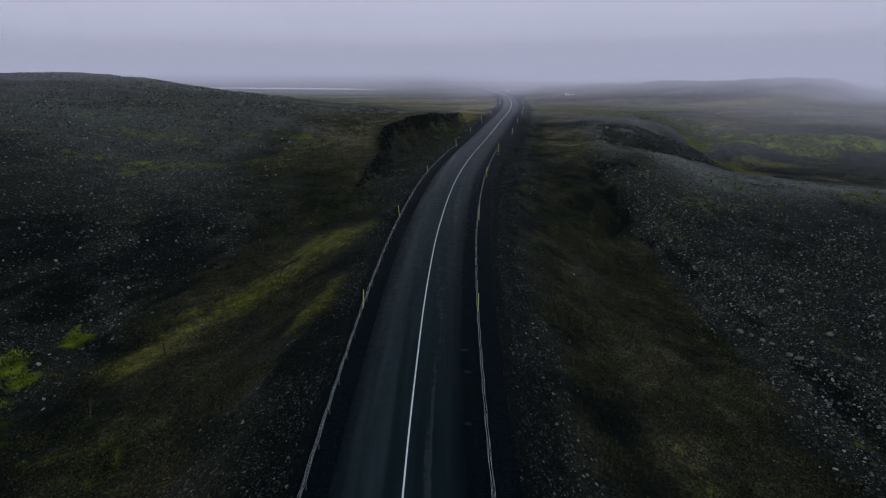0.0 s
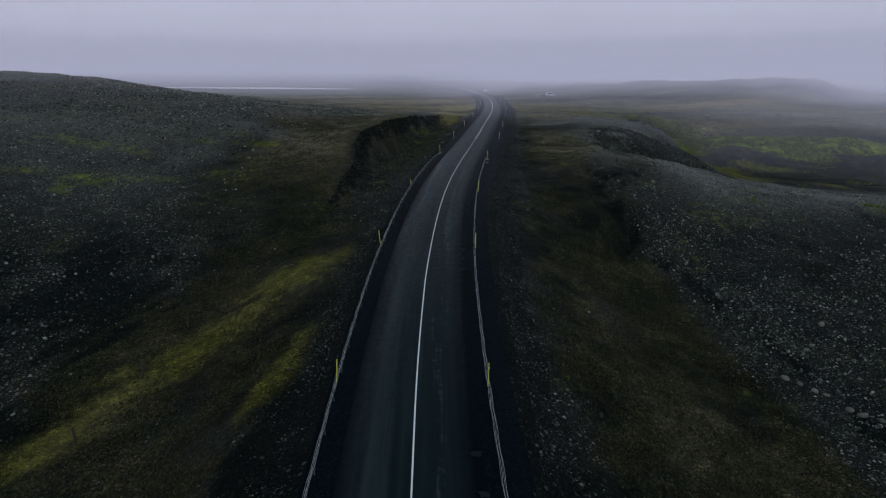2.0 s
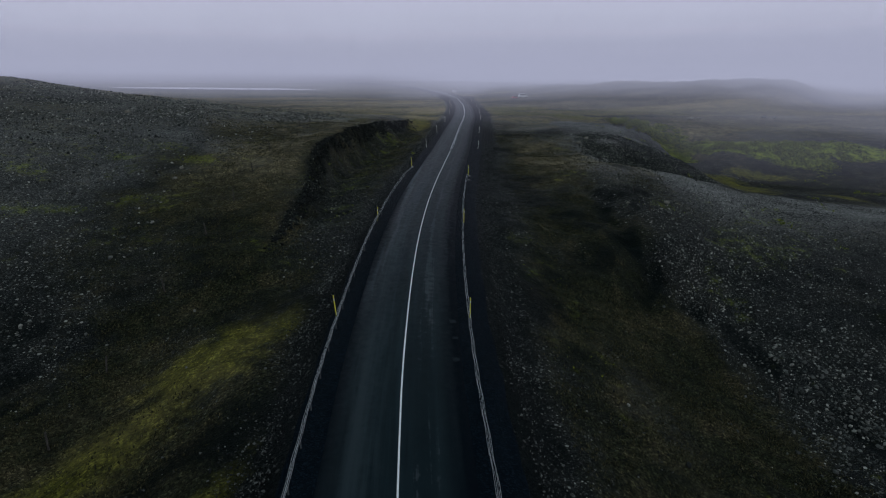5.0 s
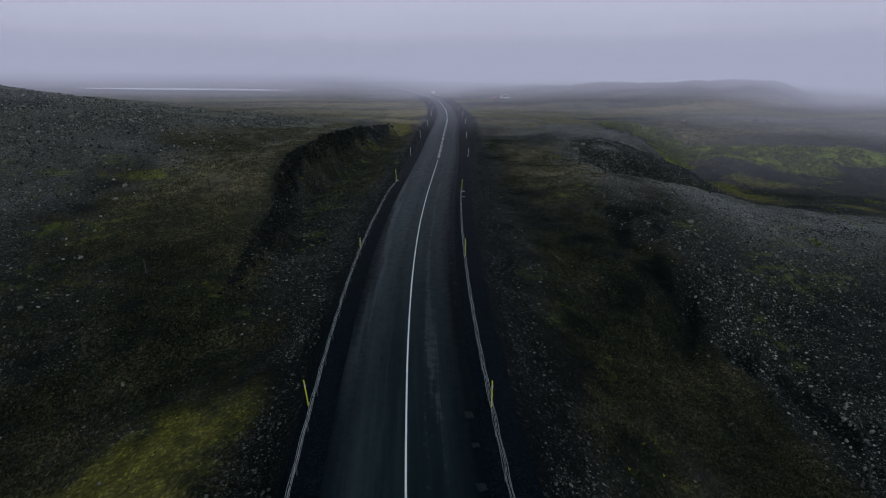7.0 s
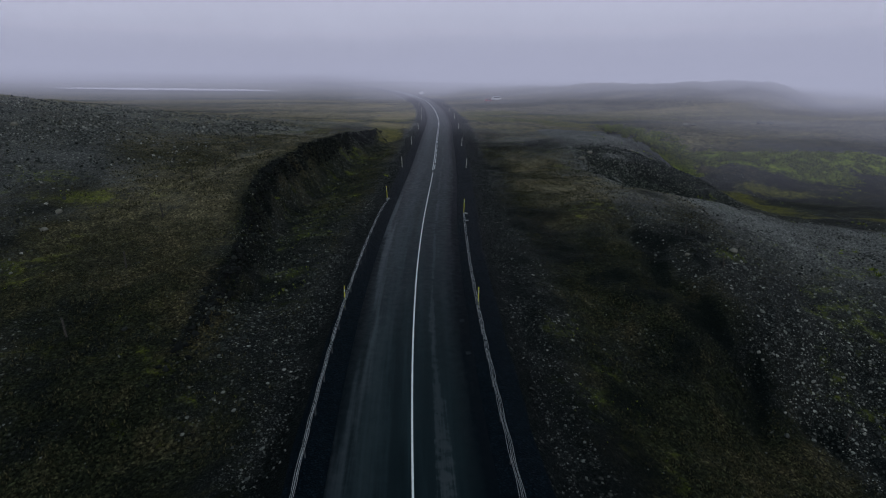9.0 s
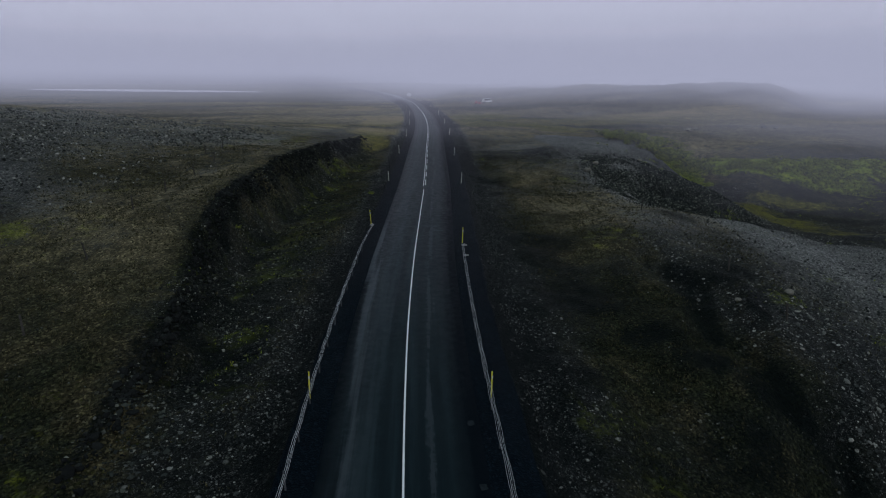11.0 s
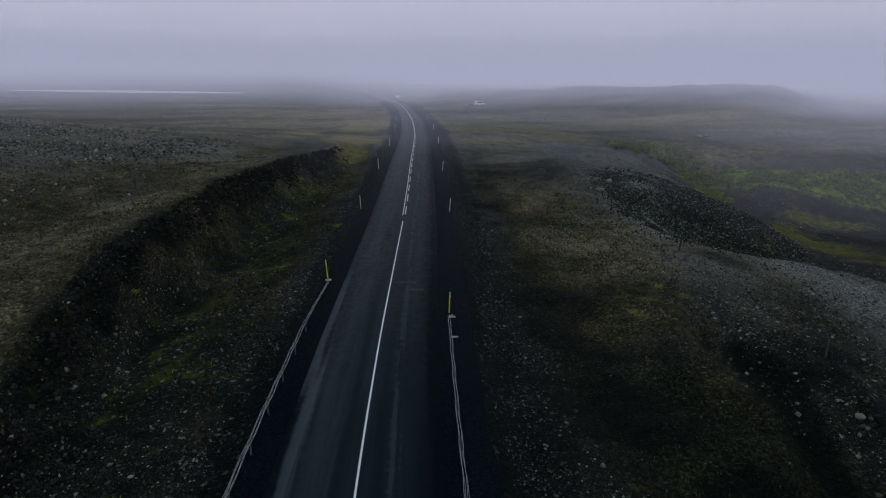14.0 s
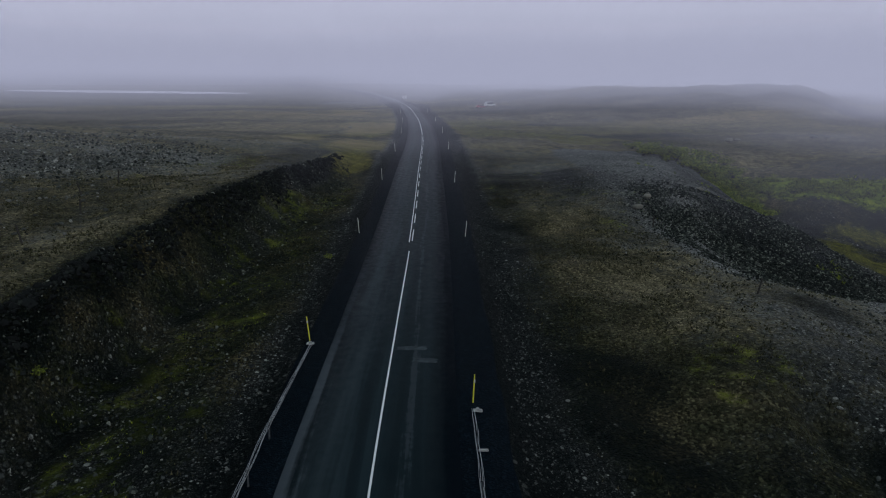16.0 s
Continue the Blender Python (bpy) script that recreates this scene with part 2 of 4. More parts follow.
    bump(n, l, bsdf, grain, 0.35, 0.01)
    return m


def speckled(name, dark, light, scale, roughness=0.9, pebble=0.0, specular=0.2):
    """A plain worn surface: two tones in fine and coarse patches."""
    m, n, l, bsdf = material(name)
    p = n.new("ShaderNodeNewGeometry").outputs["Position"]
    tone = ramp(n, l, link_noise(n, l, p, scale, 5, 0.65), (0.3, dark), (0.7, light))
    if pebble:
        cells = n.new("ShaderNodeTexVoronoi")
        cells.inputs["Scale"].default_value = pebble
        l.new(p, cells.inputs["Vector"])
        one = n.new("ShaderNodeSeparateColor")
        l.new(cells.outputs["Color"], one.inputs["Color"])
        tone = blend(n, l, ramp(n, l, one.outputs[0], (0.72, 0.0), (1.0, 0.8)), tone, tuple(3.2 * c for c in light))
        bump(n, l, bsdf, cells.outputs["Distance"], 0.5, 0.03)
    else:
        bump(n, l, bsdf, link_noise(n, l, p, scale * 9, 4, 0.7), 0.3, 0.01)
    l.new(tone, bsdf.inputs["Base Color"])
    bsdf.inputs["Roughness"].default_value = roughness
    bsdf.inputs["Specular IOR Level"].default_value = specular
    return m


def per_piece(name, stops_, roughness=0.9, scale=6.0, by_object=False):
    """Every piece its own tone, broken up by fine grain."""
    m, n, l, bsdf = material(name)
    if by_object:
        pick = n.new("ShaderNodeObjectInfo").outputs["Random"]
    else:
        pick = n.new("ShaderNodeNewGeometry").outputs["Random Per Island"]
    p = n.new("ShaderNodeNewGeometry").outputs["Position"]
    grain = link_noise(n, l, p, scale, 5, 0.7)
    tone = blend(n, l, ramp(n, l, grain, (0.3, 0.55), (0.7, 0.0)), ramp(n, l, pick, *stops_), (0.012, 0.013, 0.012))
    l.new(tone, bsdf.inputs["Base Color"])
    bsdf.inputs["Roughness"].default_value = roughness
    bsdf.inputs["Specular IOR Level"].default_value = 0.12
    bump(n, l, bsdf, grain, 0.4, 0.04)
    return m


GROUND = ground_material()
ASPHALT = asphalt_material()
VERGE = speckled("wet_black_gravel", (0.001, 0.003, 0.0055), (0.003, 0.006, 0.009), 1.5, 0.5, 16.0, 0.012)
PAINT = speckled("road_marking_paint", (0.74, 0.75, 0.76), (0.92, 0.92, 0.92), 5.0, 0.6)
STEEL = speckled("galvanised_steel", (0.34, 0.35, 0.36), (0.60, 0.61, 0.62), 12.0, 0.6, specular=0.3)
CONCRETE = speckled("pale_concrete", (0.24, 0.24, 0.23), (0.44, 0.44, 0.42), 6.0)
YELLOW = speckled("yellow_plastic", (0.62, 0.58, 0.05), (0.82, 0.77, 0.08), 7.0, 0.5)
# far posts: yellow paled in the plastic's own colour to imitate haze
HAZED_YELLOW = speckled("hazed_yellow_plastic", (0.56, 0.56, 0.46), (0.74, 0.74, 0.64), 7.0, 0.5)
WHITE_BAND = speckled("white_reflector", (0.6, 0.6, 0.6), (0.8, 0.8, 0.8), 9.0, 0.4)
WOOD = speckled("weathered_wood", (0.030, 0.027, 0.024), (0.085, 0.078, 0.070), 8.0)
STONE = per_piece("lava_stone", ((0.0, (0.045, 0.048, 0.046)), (0.5, (0.125, 0.130, 0.122)), (0.85, (0.27, 0.27, 0.25)), (1.0, (0.52, 0.51, 0.46))))
PALE = per_piece("pale_lava_stone", ((0.0, (0.08, 0.085, 0.08)), (0.6, (0.19, 0.20, 0.18)), (1.0, (0.50, 0.50, 0.44))))
GREY = per_piece("grey_lava_stone", ((0.0, (0.020, 0.023, 0.022)), (0.55, (0.072, 0.078, 0.073)), (0.88, (0.18, 0.185, 0.17)), (1.0, (0.46, 0.45, 0.40))))
PEBBLE = per_piece("roadside_pebble", ((0.0, (0.006, 0.008, 0.009)), (0.55, (0.028, 0.033, 0.034)), (1.0, (0.20, 0.21, 0.195))))
BOULDER = per_piece("pale_boulder", ((0.0, (0.13, 0.135, 0.12)), (1.0, (0.30, 0.28, 0.23))), by_object=True, scale=3.0)
GRASS = per_piece("dry_grass", ((0.0, (0.022, 0.025, 0.013)), (0.55, (0.056, 0.057, 0.029)), (1.0, (0.16, 0.142, 0.074))))
LEAVES = per_piece("willow_leaves", ((0.0, (0.060, 0.090, 0.014)), (0.5, (0.18, 0.23, 0.026)), (1.0, (0.36, 0.39, 0.045))), 0.7)


def haze_glow_material():
    """Painted haze: a sheet glowing like the cloud behind, denser where the mesh says."""
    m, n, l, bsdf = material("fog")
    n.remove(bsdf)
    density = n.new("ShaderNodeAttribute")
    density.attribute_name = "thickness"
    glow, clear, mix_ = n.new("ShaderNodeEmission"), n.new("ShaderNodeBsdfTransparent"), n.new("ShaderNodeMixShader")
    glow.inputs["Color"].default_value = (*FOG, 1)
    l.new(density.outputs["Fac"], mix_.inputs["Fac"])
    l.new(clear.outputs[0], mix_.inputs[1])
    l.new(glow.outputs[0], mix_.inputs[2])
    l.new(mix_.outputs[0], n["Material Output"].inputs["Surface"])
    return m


def water_material():
    m, n, l, bsdf = material("lake_water")
    bsdf.inputs["Base Color"].default_value = (0.03, 0.035, 0.04, 1)
    bsdf.inputs["Roughness"].default_value = 0.06
    bsdf.inputs["IOR"].default_value = 1.333
    p = n.new("ShaderNodeNewGeometry").outputs["Position"]
    bump(n, l, bsdf, link_noise(n, l, p, 0.5, 3), 0.05, 0.05)
    return m


HAZE_GLOW, WATER = haze_glow_material(), water_material()
BLACK_LAVA = per_piece("black_lava", ((0.0, (0.003, 0.004, 0.0045)), (0.8, (0.010, 0.012, 0.012)), (1.0, (0.028, 0.032, 0.028))))
CRAG = per_piece("dark_lava_block", ((0.0, (0.006, 0.008, 0.008)), (0.6, (0.028, 0.034, 0.031)), (0.85, (0.075, 0.086, 0.072)), (1.0, (0.26, 0.27, 0.225))))
VAN_WHITE = speckled("white_car_paint", (0.62, 0.63, 0.64), (0.78, 0.78, 0.78), 3.0, 0.3, specular=0.5)
CAR_RED = speckled("red_car_paint", (0.30, 0.03, 0.025), (0.42, 0.05, 0.04), 3.0, 0.3, specular=0.5)
GLASS_DARK = speckled("dark_car_glass", (0.012, 0.014, 0.016), (0.02, 0.022, 0.025), 3.0, 0.08, specular=0.5)
RUBBER = speckled("black_rubber", (0.010, 0.010, 0.010), (0.022, 0.022, 0.022), 9.0)
PATCHED = speckled("dusty_asphalt", (0.012, 0.019, 0.022), (0.062, 0.075, 0.083), 3.2, 0.6, specular=0.08)
STAINED = speckled("stained_asphalt", (0.005, 0.009, 0.011), (0.017, 0.023, 0.027), 5.0, 0.6, specular=0.05)
POST_STEEL = speckled("dull_steel", (0.035, 0.04, 0.045), (0.10, 0.105, 0.11), 12.0, 0.7)
# ---- the lie of the land ----
def eased(xs, ys, q):
    """Smooth curve through stations, without overshoot."""
    xs, ys, q = np.asarray(xs, float), np.asarray(ys, float), np.clip(q, xs[0], xs[-1])
    h = np.diff(xs)
    d = np.diff(ys, axis=0) / (h if ys.ndim == 1 else h[:, None])
    m = np.zeros_like(ys)
    inner = np.where(d[:-1] * d[1:] > 0, 2 * d[:-1] * d[1:] / np.where(d[:-1] + d[1:] == 0, 1, d[:-1] + d[1:]), 0)
    m[1:-1], m[0], m[-1] = inner, d[0], d[-1]
    k = np.clip(np.searchsorted(xs, q, side="right") - 1, 0, len(xs) - 2)
    t = (q - xs[k]) / h[k]
    hk = h[k]
    if ys.ndim > 1:
        t, hk = t[..., None], hk[..., None]
    return ((1 + 2 * t) * (1 - t) ** 2 * ys[k] + t * (1 - t) ** 2 * hk * m[k]
            + t * t * (3 - 2 * t) * ys[k + 1] + t * t * (t - 1) * hk * m[k + 1])


def smooth(a, b, v):
    t = np.clip((v - a) / (b - a), 0, 1)
    return t * t * (3 - 2 * t)


def lattice(ix, iy, seed):
    n = (ix.astype(np.int64) * 374761393 + iy.astype(np.int64) * 668265263 + seed * 982451653) & 0x7FFFFFFF
    n = ((n ^ (n >> 13)) * 1274126177) & 0x7FFFFFFF
    return ((n ^ (n >> 16)) & 0xFFFF) / 65535.0


def rough(x, y, size, seed=0):
    """Smooth noise between -1 and 1 with lumps of about that size."""
    u, v = x / size, y / size
    iu, iv = np.floor(u), np.floor(v)
    fu, fv = u - iu, v - iv
    fu, fv = fu * fu * (3 - 2 * fu), fv * fv * (3 - 2 * fv)
    a, b = lattice(iu, iv, seed), lattice(iu + 1, iv, seed)
    c, d = lattice(iu, iv + 1, seed), lattice(iu + 1, iv + 1, seed)
    return 2 * ((a * (1 - fu) + b * fu) * (1 - fv) + (c * (1 - fu) + d * fu) * fv) - 1


def layered(x, y, size, octaves, seed=0):
    total, weight = 0, 0
    for n in range(octaves):
        total = total + rough(x + 17.3 * n, y - 9.1 * n, size / 2 ** n, seed + n) * 0.55 ** n
        weight += 0.55 ** n
    return total / weight


# the road: stations along y, the middle line's x and its level
ROAD_Y = [-80, 0, 20, 35, 50, 60, 70, 83, 96, 110, 125, 155, 205, 265, 335, 385, 440, 520, 620, 800]
ROAD_X = [-1.2, -1.6, -1.65, -1.42, -0.8, -0.05, 0.95, 2.62, 4.65, 7.1, 9.75, 14.6, 22.4, 29.2, 33.6, 33.8, 32, 26, 11, -40]
LEVEL_Y = [-80, 0, 20, 30, 38, 59, 78, 100, 130, 160, 190, 250, 320, 800]
LEVEL_Z = [-4.2, -1.7, -0.7, -0.05, 0.5, 1.9, 2.95, 3.45, 3.95, 4.2, 4.3, 4.4, 4.6, 4.8]


def road_x(y):
    return eased(ROAD_Y, np.array(ROAD_X), np.asarray(y, float))


def road_z(y):
    return eased(LEVEL_Y, np.array(LEVEL_Z), np.asarray(y, float))


# cross sections of the land beside the road: level at these distances from the middle line
LEFT_D = [8, 13, 18, 24, 32, 45, 70, 110]
LEFT = {
    -80: (-6, -8, -9, -9, -8, -5, 0, 5), 0: (-3, -5.2, -6.6, -7, -6, -3.2, 2, 7), 20: (-1.8, -4.2, -5.9, -6.6, -5.5, -2.7, 3, 8.5),
    38: (-0.4, -2.7, -3.9, -5.0, -5.4, -3.2, 4.5, 10), 57: (0.4, -1.3, -3.2, -3.2, -2.4, 0.4, 6.5, 12.5),
    75: (1.6, 1.5, 1.2, 1.0, 1.3, 2.8, 7, 13), 88: (4.2, 4.2, 4.0, 3.8, 4.0, 5.2, 9, 14), 108: (6.4, 6.8, 7.0, 6.8, 6.9, 7.8, 9.8, 14.5),
    130: (6.6, 7.0, 7.3, 7.3, 7.6, 8.9, 11.4, 15.6), 155: (6.0, 6.0, 6.2, 6.5, 7.2, 8.6, 11.8, 16),
    185: (4.4, 4.8, 5.2, 5.5, 6.0, 6.8, 9, 12), 225: (4, 3.8, 3.6, 3.5, 3.5, 3.6, 4, 5),
}
RIGHT_D = [8, 13, 18, 24, 32, 45, 54, 65, 100]
RIGHT_NEAR = {
    -80: (-7, -11, -13, -14, -14, -13, -12, -11, -9), 0: (-4.5, -7.5, -9.6, -11, -11.4, -10, -9, -8, -6), 20: (-3, -6, -8.5, -10, -10.4, -9, -7.5, -6, -4),
    38: (-1.6, -4.6, -6.6, -8, -8.4, -7.6, -6.3, -5, -3), 52: (-0.5, -3, -5.2, -7, -7.4, -6.6, -5.3, -4, -3), 60: (0.1, -2.4, -4.6, -6.5, -6.9, -6, -4.8, -3.6, -3),
    72: (0.7, -1.2, -2.6, -4.2, -4.5, -4.2, -3.6, -3, -3.5), 82: (1.9, 0.7, 1.3, 1.1, -1, -2.5, -3, -3.6, -5.2),
}
RIGHT_FAR = {
    91: (2.2, 2, 2.4, 2.6, 0.5, -1, -1.8, -2.6, -5.5), 101: (2.3, 2.3, 3, 3, 1.4, -1.4, -2.3, -3.2, -6), 111: (2.5, 2.5, 2.8, 3, 1.7, -1.2, -2.6, -4, -6.6),
    117: (2.55, 2.55, 2.7, 2.9, 0.1, -3.4, -4, -4.6, -6), 123: (2.6, 2.6, 2.7, 2.6, -1.4, -4.2, -4.6, -4.9, -6), 131: (2.9, 2.9, 2.9, 2.3, 0.8, -2, -5, -6.4, -5.4),
    140: (3.2, 3.4, 3.7, 4.3, 3.7, -0.6, -5.2, -6.6, -4.6), 150: (3.6, 3.7, 3.9, 4.7, 4.4, -0.4, -4.8, -5, -3), 160: (4, 4, 4.1, 4.5, 4.6, 0.6, -4.2, -1.2, 0.2),
    172: (4.2, 4.3, 4.2, 4.2, 4.3, 2, -2.4, -0.2, 1.2), 182: (4.3, 4.4, 4.4, 4.2, 3.8, 2.6, 0.4, 0.8, 1.8), 190: (4.3, 4.4, 4.4, 4.2, 3.6, 2.9, 2.2, 2.2, 2.3),
    196: (4.3, 4.4, 4.4, 4.2, 3.6, 2.9, 2.6, 2.5, 2.4), 230: (4.2, 4, 3.8, 3.8, 3.8, 3.8, 3.9, 4, 4),
}


def side(sections, offsets, y, d):
    rows = eased(list(sections), np.array(list(sections.values()), float), y)
    offsets = np.array(offsets, float)
    d = np.clip(d, offsets[0], offsets[-1])
    k = np.clip(np.searchsorted(offsets, d, side="right") - 1, 0, len(offsets) - 2)
    i = np.arange(len(d))
    t = (d - offsets[k]) / (offsets[k + 1] - offsets[k])
    slope = np.zeros_like(rows)
    slope[:, 1:-1] = (rows[:, 2:] - rows[:, :-2]) / (offsets[2:] - offsets[:-2])
    slope[:, 0] = (rows[:, 1] - rows[:, 0]) / (offsets[1] - offsets[0])
    h = offsets[k + 1] - offsets[k]
    return ((1 + 2 * t) * (1 - t) ** 2 * rows[i, k] + t * (1 - t) ** 2 * h * slope[i, k]
            + t * t * (3 - 2 * t) * rows[i, k + 1] + t * t * (t - 1) * h * slope[i, k + 1])


SCAR_Y = [62, 72, 79, 84, 90, 98, 105, 112]
SCAR_X = [30, 26, 22.6, 22.2, 23.8, 24.3, 26, 27.5]
BANK_Y = [60, 75, 87, 100, 108, 123, 135, 150, 166, 180]
BANK_EDGE = [13.5, 13, 13.0, 15.4, 16.5, 16.8, 15.6, 14, 12.2, 11]
BANK_FOOT = [9.5, 9.8, 10.6, 12.8, 13.9, 13.2, 11.2, 10.2, 9.8, 9.5]


def land(x, y):
    """Level of the ground at x, y (arrays of one dimension)."""
    x, y = np.asarray(x, float), np.asarray(y, float)
    off, zr = x - road_x(y), road_z(y)
    d = np.abs(off)
    wobble = layered(x, y, 9, 3, 5) * 0.9
    left, right = side(LEFT, LEFT_D, y, d), side({**RIGHT_NEAR, **RIGHT_FAR}, RIGHT_D, y, d)
    # the cut bank on the left
    cut = smooth(70, 84, y) * (1 - smooth(160, 172, y))
    low = zr - 0.25 - 0.13 * np.clip(d - 5, 0, 8)
    edge, foot = eased(BANK_Y, np.array(BANK_EDGE), y) + wobble, eased(BANK_Y, np.array(BANK_FOOT), y) + 0.6 * wobble
    rise = np.clip((d - foot) / (edge - foot), 0, 1)
    rise = rise ** (1.25 + 0.5 * layered(x, y, 7, 3, 47))
    left = left * (1 - cut) + (low + (left - low) * rise) * cut
    z = np.where(off < 0, left, right)
    # far plain and hills
    px, py = x - 30, y - 425
    along, across = px * 0.70 - py * 0.714, px * 0.714 + py * 0.70
    ridge = 10.5 * np.exp(-(across / 62) ** 2) * smooth(30, 140, along) * (1 - smooth(200, 230, along))
    ridge += 4.5 * np.exp(-(((x - 290) / 80) ** 2 + ((y - 300) / 70) ** 2))
    ridge += 5.2 * layered(x, y, 48, 5, 31) * np.exp(-(across / 90) ** 2) * smooth(-20, 60, along)
    plain = 3.4 - 1.9 * smooth(330, 560, y) * smooth(20, -60, x) + 0.8 * layered(x, y, 80, 2, 77)
    plain = plain + ridge
    away = np.maximum(smooth(205, 260, y), smooth(115, 230, d))
    side_hill = np.where(off < 0, 15 - 5 * smooth(140, 260, y), 2.0)
    wide = np.where(y > 240, plain, plain * smooth(150, 240, y) + side_hill * (1 - smooth(150, 240, y)))
    z = z * (1 - away) + wide * away
    # uneven ground, none on the roadway
    free = smooth(5.2, 9.5, d)
    bumps = 0.55 * layered(x, y, 11, 3, 11) + 0.26 * layered(x, y, 2.4, 3, 23) - 0.16 * np.abs(layered(x, y, 4.5, 3, 29))
    crag = cut * np.where(off < 0, 1, 0) * smooth(-0.1, 0.35, rise) * (1 - smooth(0.9, 1.0, rise))
    bumps = bumps + crag * (0.85 * layered(x, y, 3.2, 3, 41) + 0.5 * layered(x, y, 1.1, 2, 43))
    rill = smooth(60, 72, y) * (1 - smooth(92, 100, y)) * smooth(14, 20, off) * (1 - smooth(34, 40, off))
    bumps = bumps - 0.75 * rill * np.abs(layered((x - 0.55 * y) * 1.0, (x + y) * 0.12, 2.6, 2, 53))
    gash = np.exp(-((x - np.interp(y, SCAR_Y, SCAR_X)) / 1.6) ** 2) * smooth(64, 76, y) * (1 - smooth(96, 103, y))
    bumps = bumps - gash * (0.7 + 0.7 * layered(x, y, 3.0, 3, 59))
    z = z + bumps * free
    # into the road bed
    shoulder = smooth(4.6, 7.5, np.where(off < 0, d + 0.35, d - 0.3))
    bed = zr - 0.16 - 0.42 * np.clip(np.where(off < 0, d - 4.3, d - 4.9), 0, 4)
    z = z * shoulder + bed * (1 - shoulder)
    return z - 0.5 * (1 - smooth(3.8, 4.85, np.where(off < 0, d + 0.4, d)))
# ---- building blocks ----
def mesh_of(name, verts, faces, mat, smooth_=True):
    """A mesh from numpy arrays of corners and of triangles or quads."""
    verts, faces = np.asarray(verts, np.float32), np.asarray(faces, np.int32)
    me = bpy.data.meshes.new(name)
    me.vertices.add(len(verts))
    me.vertices.foreach_set("co", verts.ravel())
    k = faces.shape[1]
    me.loops.add(faces.size)
    me.loops.foreach_set("vertex_index", faces.ravel())
    me.polygons.add(len(faces))
    me.polygons.foreach_set("loop_start", np.arange(0, faces.size, k, dtype=np.int32))
    me.polygons.foreach_set("loop_total", np.full(len(faces), k, np.int32))
    me.polygons.foreach_set("use_smooth", np.full(len(faces), smooth_))
    me.update(calc_edges=True)
    me.materials.append(mat)
    return me


def part(name, bm, mat, parent=None, label=""):
    """Links a bmesh as one mesh object, under a thing or a part."""
    me = bpy.data.meshes.new(name)
    bm.to_mesh(me)
    bm.free()
    me.materials.append(mat)
    ob = new(name, me)
    ob.parent = parent
    return tagged(ob, label)


def prism(bm, x0, x1, y0, y1, z0, z1, taper=1.0, bevel=0.0):
    """A box, narrowed at the top, with eased edges."""
    made = bmesh.ops.create_cube(bm, size=1)["verts"]
    for v in made:
        s = taper if v.co.z > 0 else 1
        v.co = Vector(((x0 + x1) / 2 + v.co.x * (x1 - x0) * s, (y0 + y1) / 2 + v.co.y * (y1 - y0) * s, z0 if v.co.z < 0 else z1))
    if bevel:
        edges = list({e for v in made for e in v.link_edges})
        bmesh.ops.bevel(bm, geom=edges, offset=bevel, segments=1, affect="EDGES")
    return bm


def rod(bm, r0, r1, z0, z1, sides=8, at=(0, 0)):
    made = bmesh.ops.create_cone(bm, cap_ends=True, segments=sides, radius1=r0, radius2=r1, depth=z1 - z0)["verts"]
    bmesh.ops.translate(bm, verts=made, vec=(at[0], at[1], (z0 + z1) / 2))
    return bm


def grid_faces(rows, cols):
    a = np.arange(rows * cols).reshape(rows, cols)
    return np.stack([a[:-1, :-1], a[:-1, 1:], a[1:, 1:], a[1:, :-1]], -1).reshape(-1, 4)


def graded(fine, step, growth, reach):
    """Positions: even steps between fine[0] and fine[1], growing steps out to reach."""
    mid = np.arange(fine[0], fine[1] + step / 2, step)
    out_ = [[], []]
    for k, (edge, limit) in enumerate(((fine[0], reach[0]), (fine[1], reach[1]))):
        s, at = step, edge
        while abs(at - limit) > 1e-6:
            s *= growth
            at = max(at - s, limit) if k == 0 else min(at + s, limit)
            out_[k].append(at)
    return np.concatenate([out_[0][::-1], mid, out_[1]])


# ---- ground: one sheet to the horizon ----
def patch(x, y, cx, cy, rx, ry, turn):
    """How far inside a leaning oval patch: 1 in the middle, 0 outside."""
    c, s = math.cos(radians(turn)), math.sin(radians(turn))
    u, v = ((x - cx) * c + (y - cy) * s) / rx, (-(x - cx) * s + (y - cy) * c) / ry
    return np.clip(1.15 - np.sqrt(u * u + v * v), 0, 1)


TURF_PATCHES = [
    (-11, 45, 7, 26, -12), (-21, 90, 11, 22, 4), (-14, 72, 10, 12, 0), (-13.5, 96, 6, 24, -4), (-17, 118, 6, 24, -6), (-6, 150, 5, 22, -14),
    (14, 46, 9, 28, 4), (18, 68, 8, 14, 10), (20, 104, 8, 20, -10), (27, 120, 9, 12, -10), (24, 148, 7, 18, -12), (-18, 60, 5, 14, 10), (-20, 30, 10, 16, 0), (17, 22, 12, 18, 0),
]
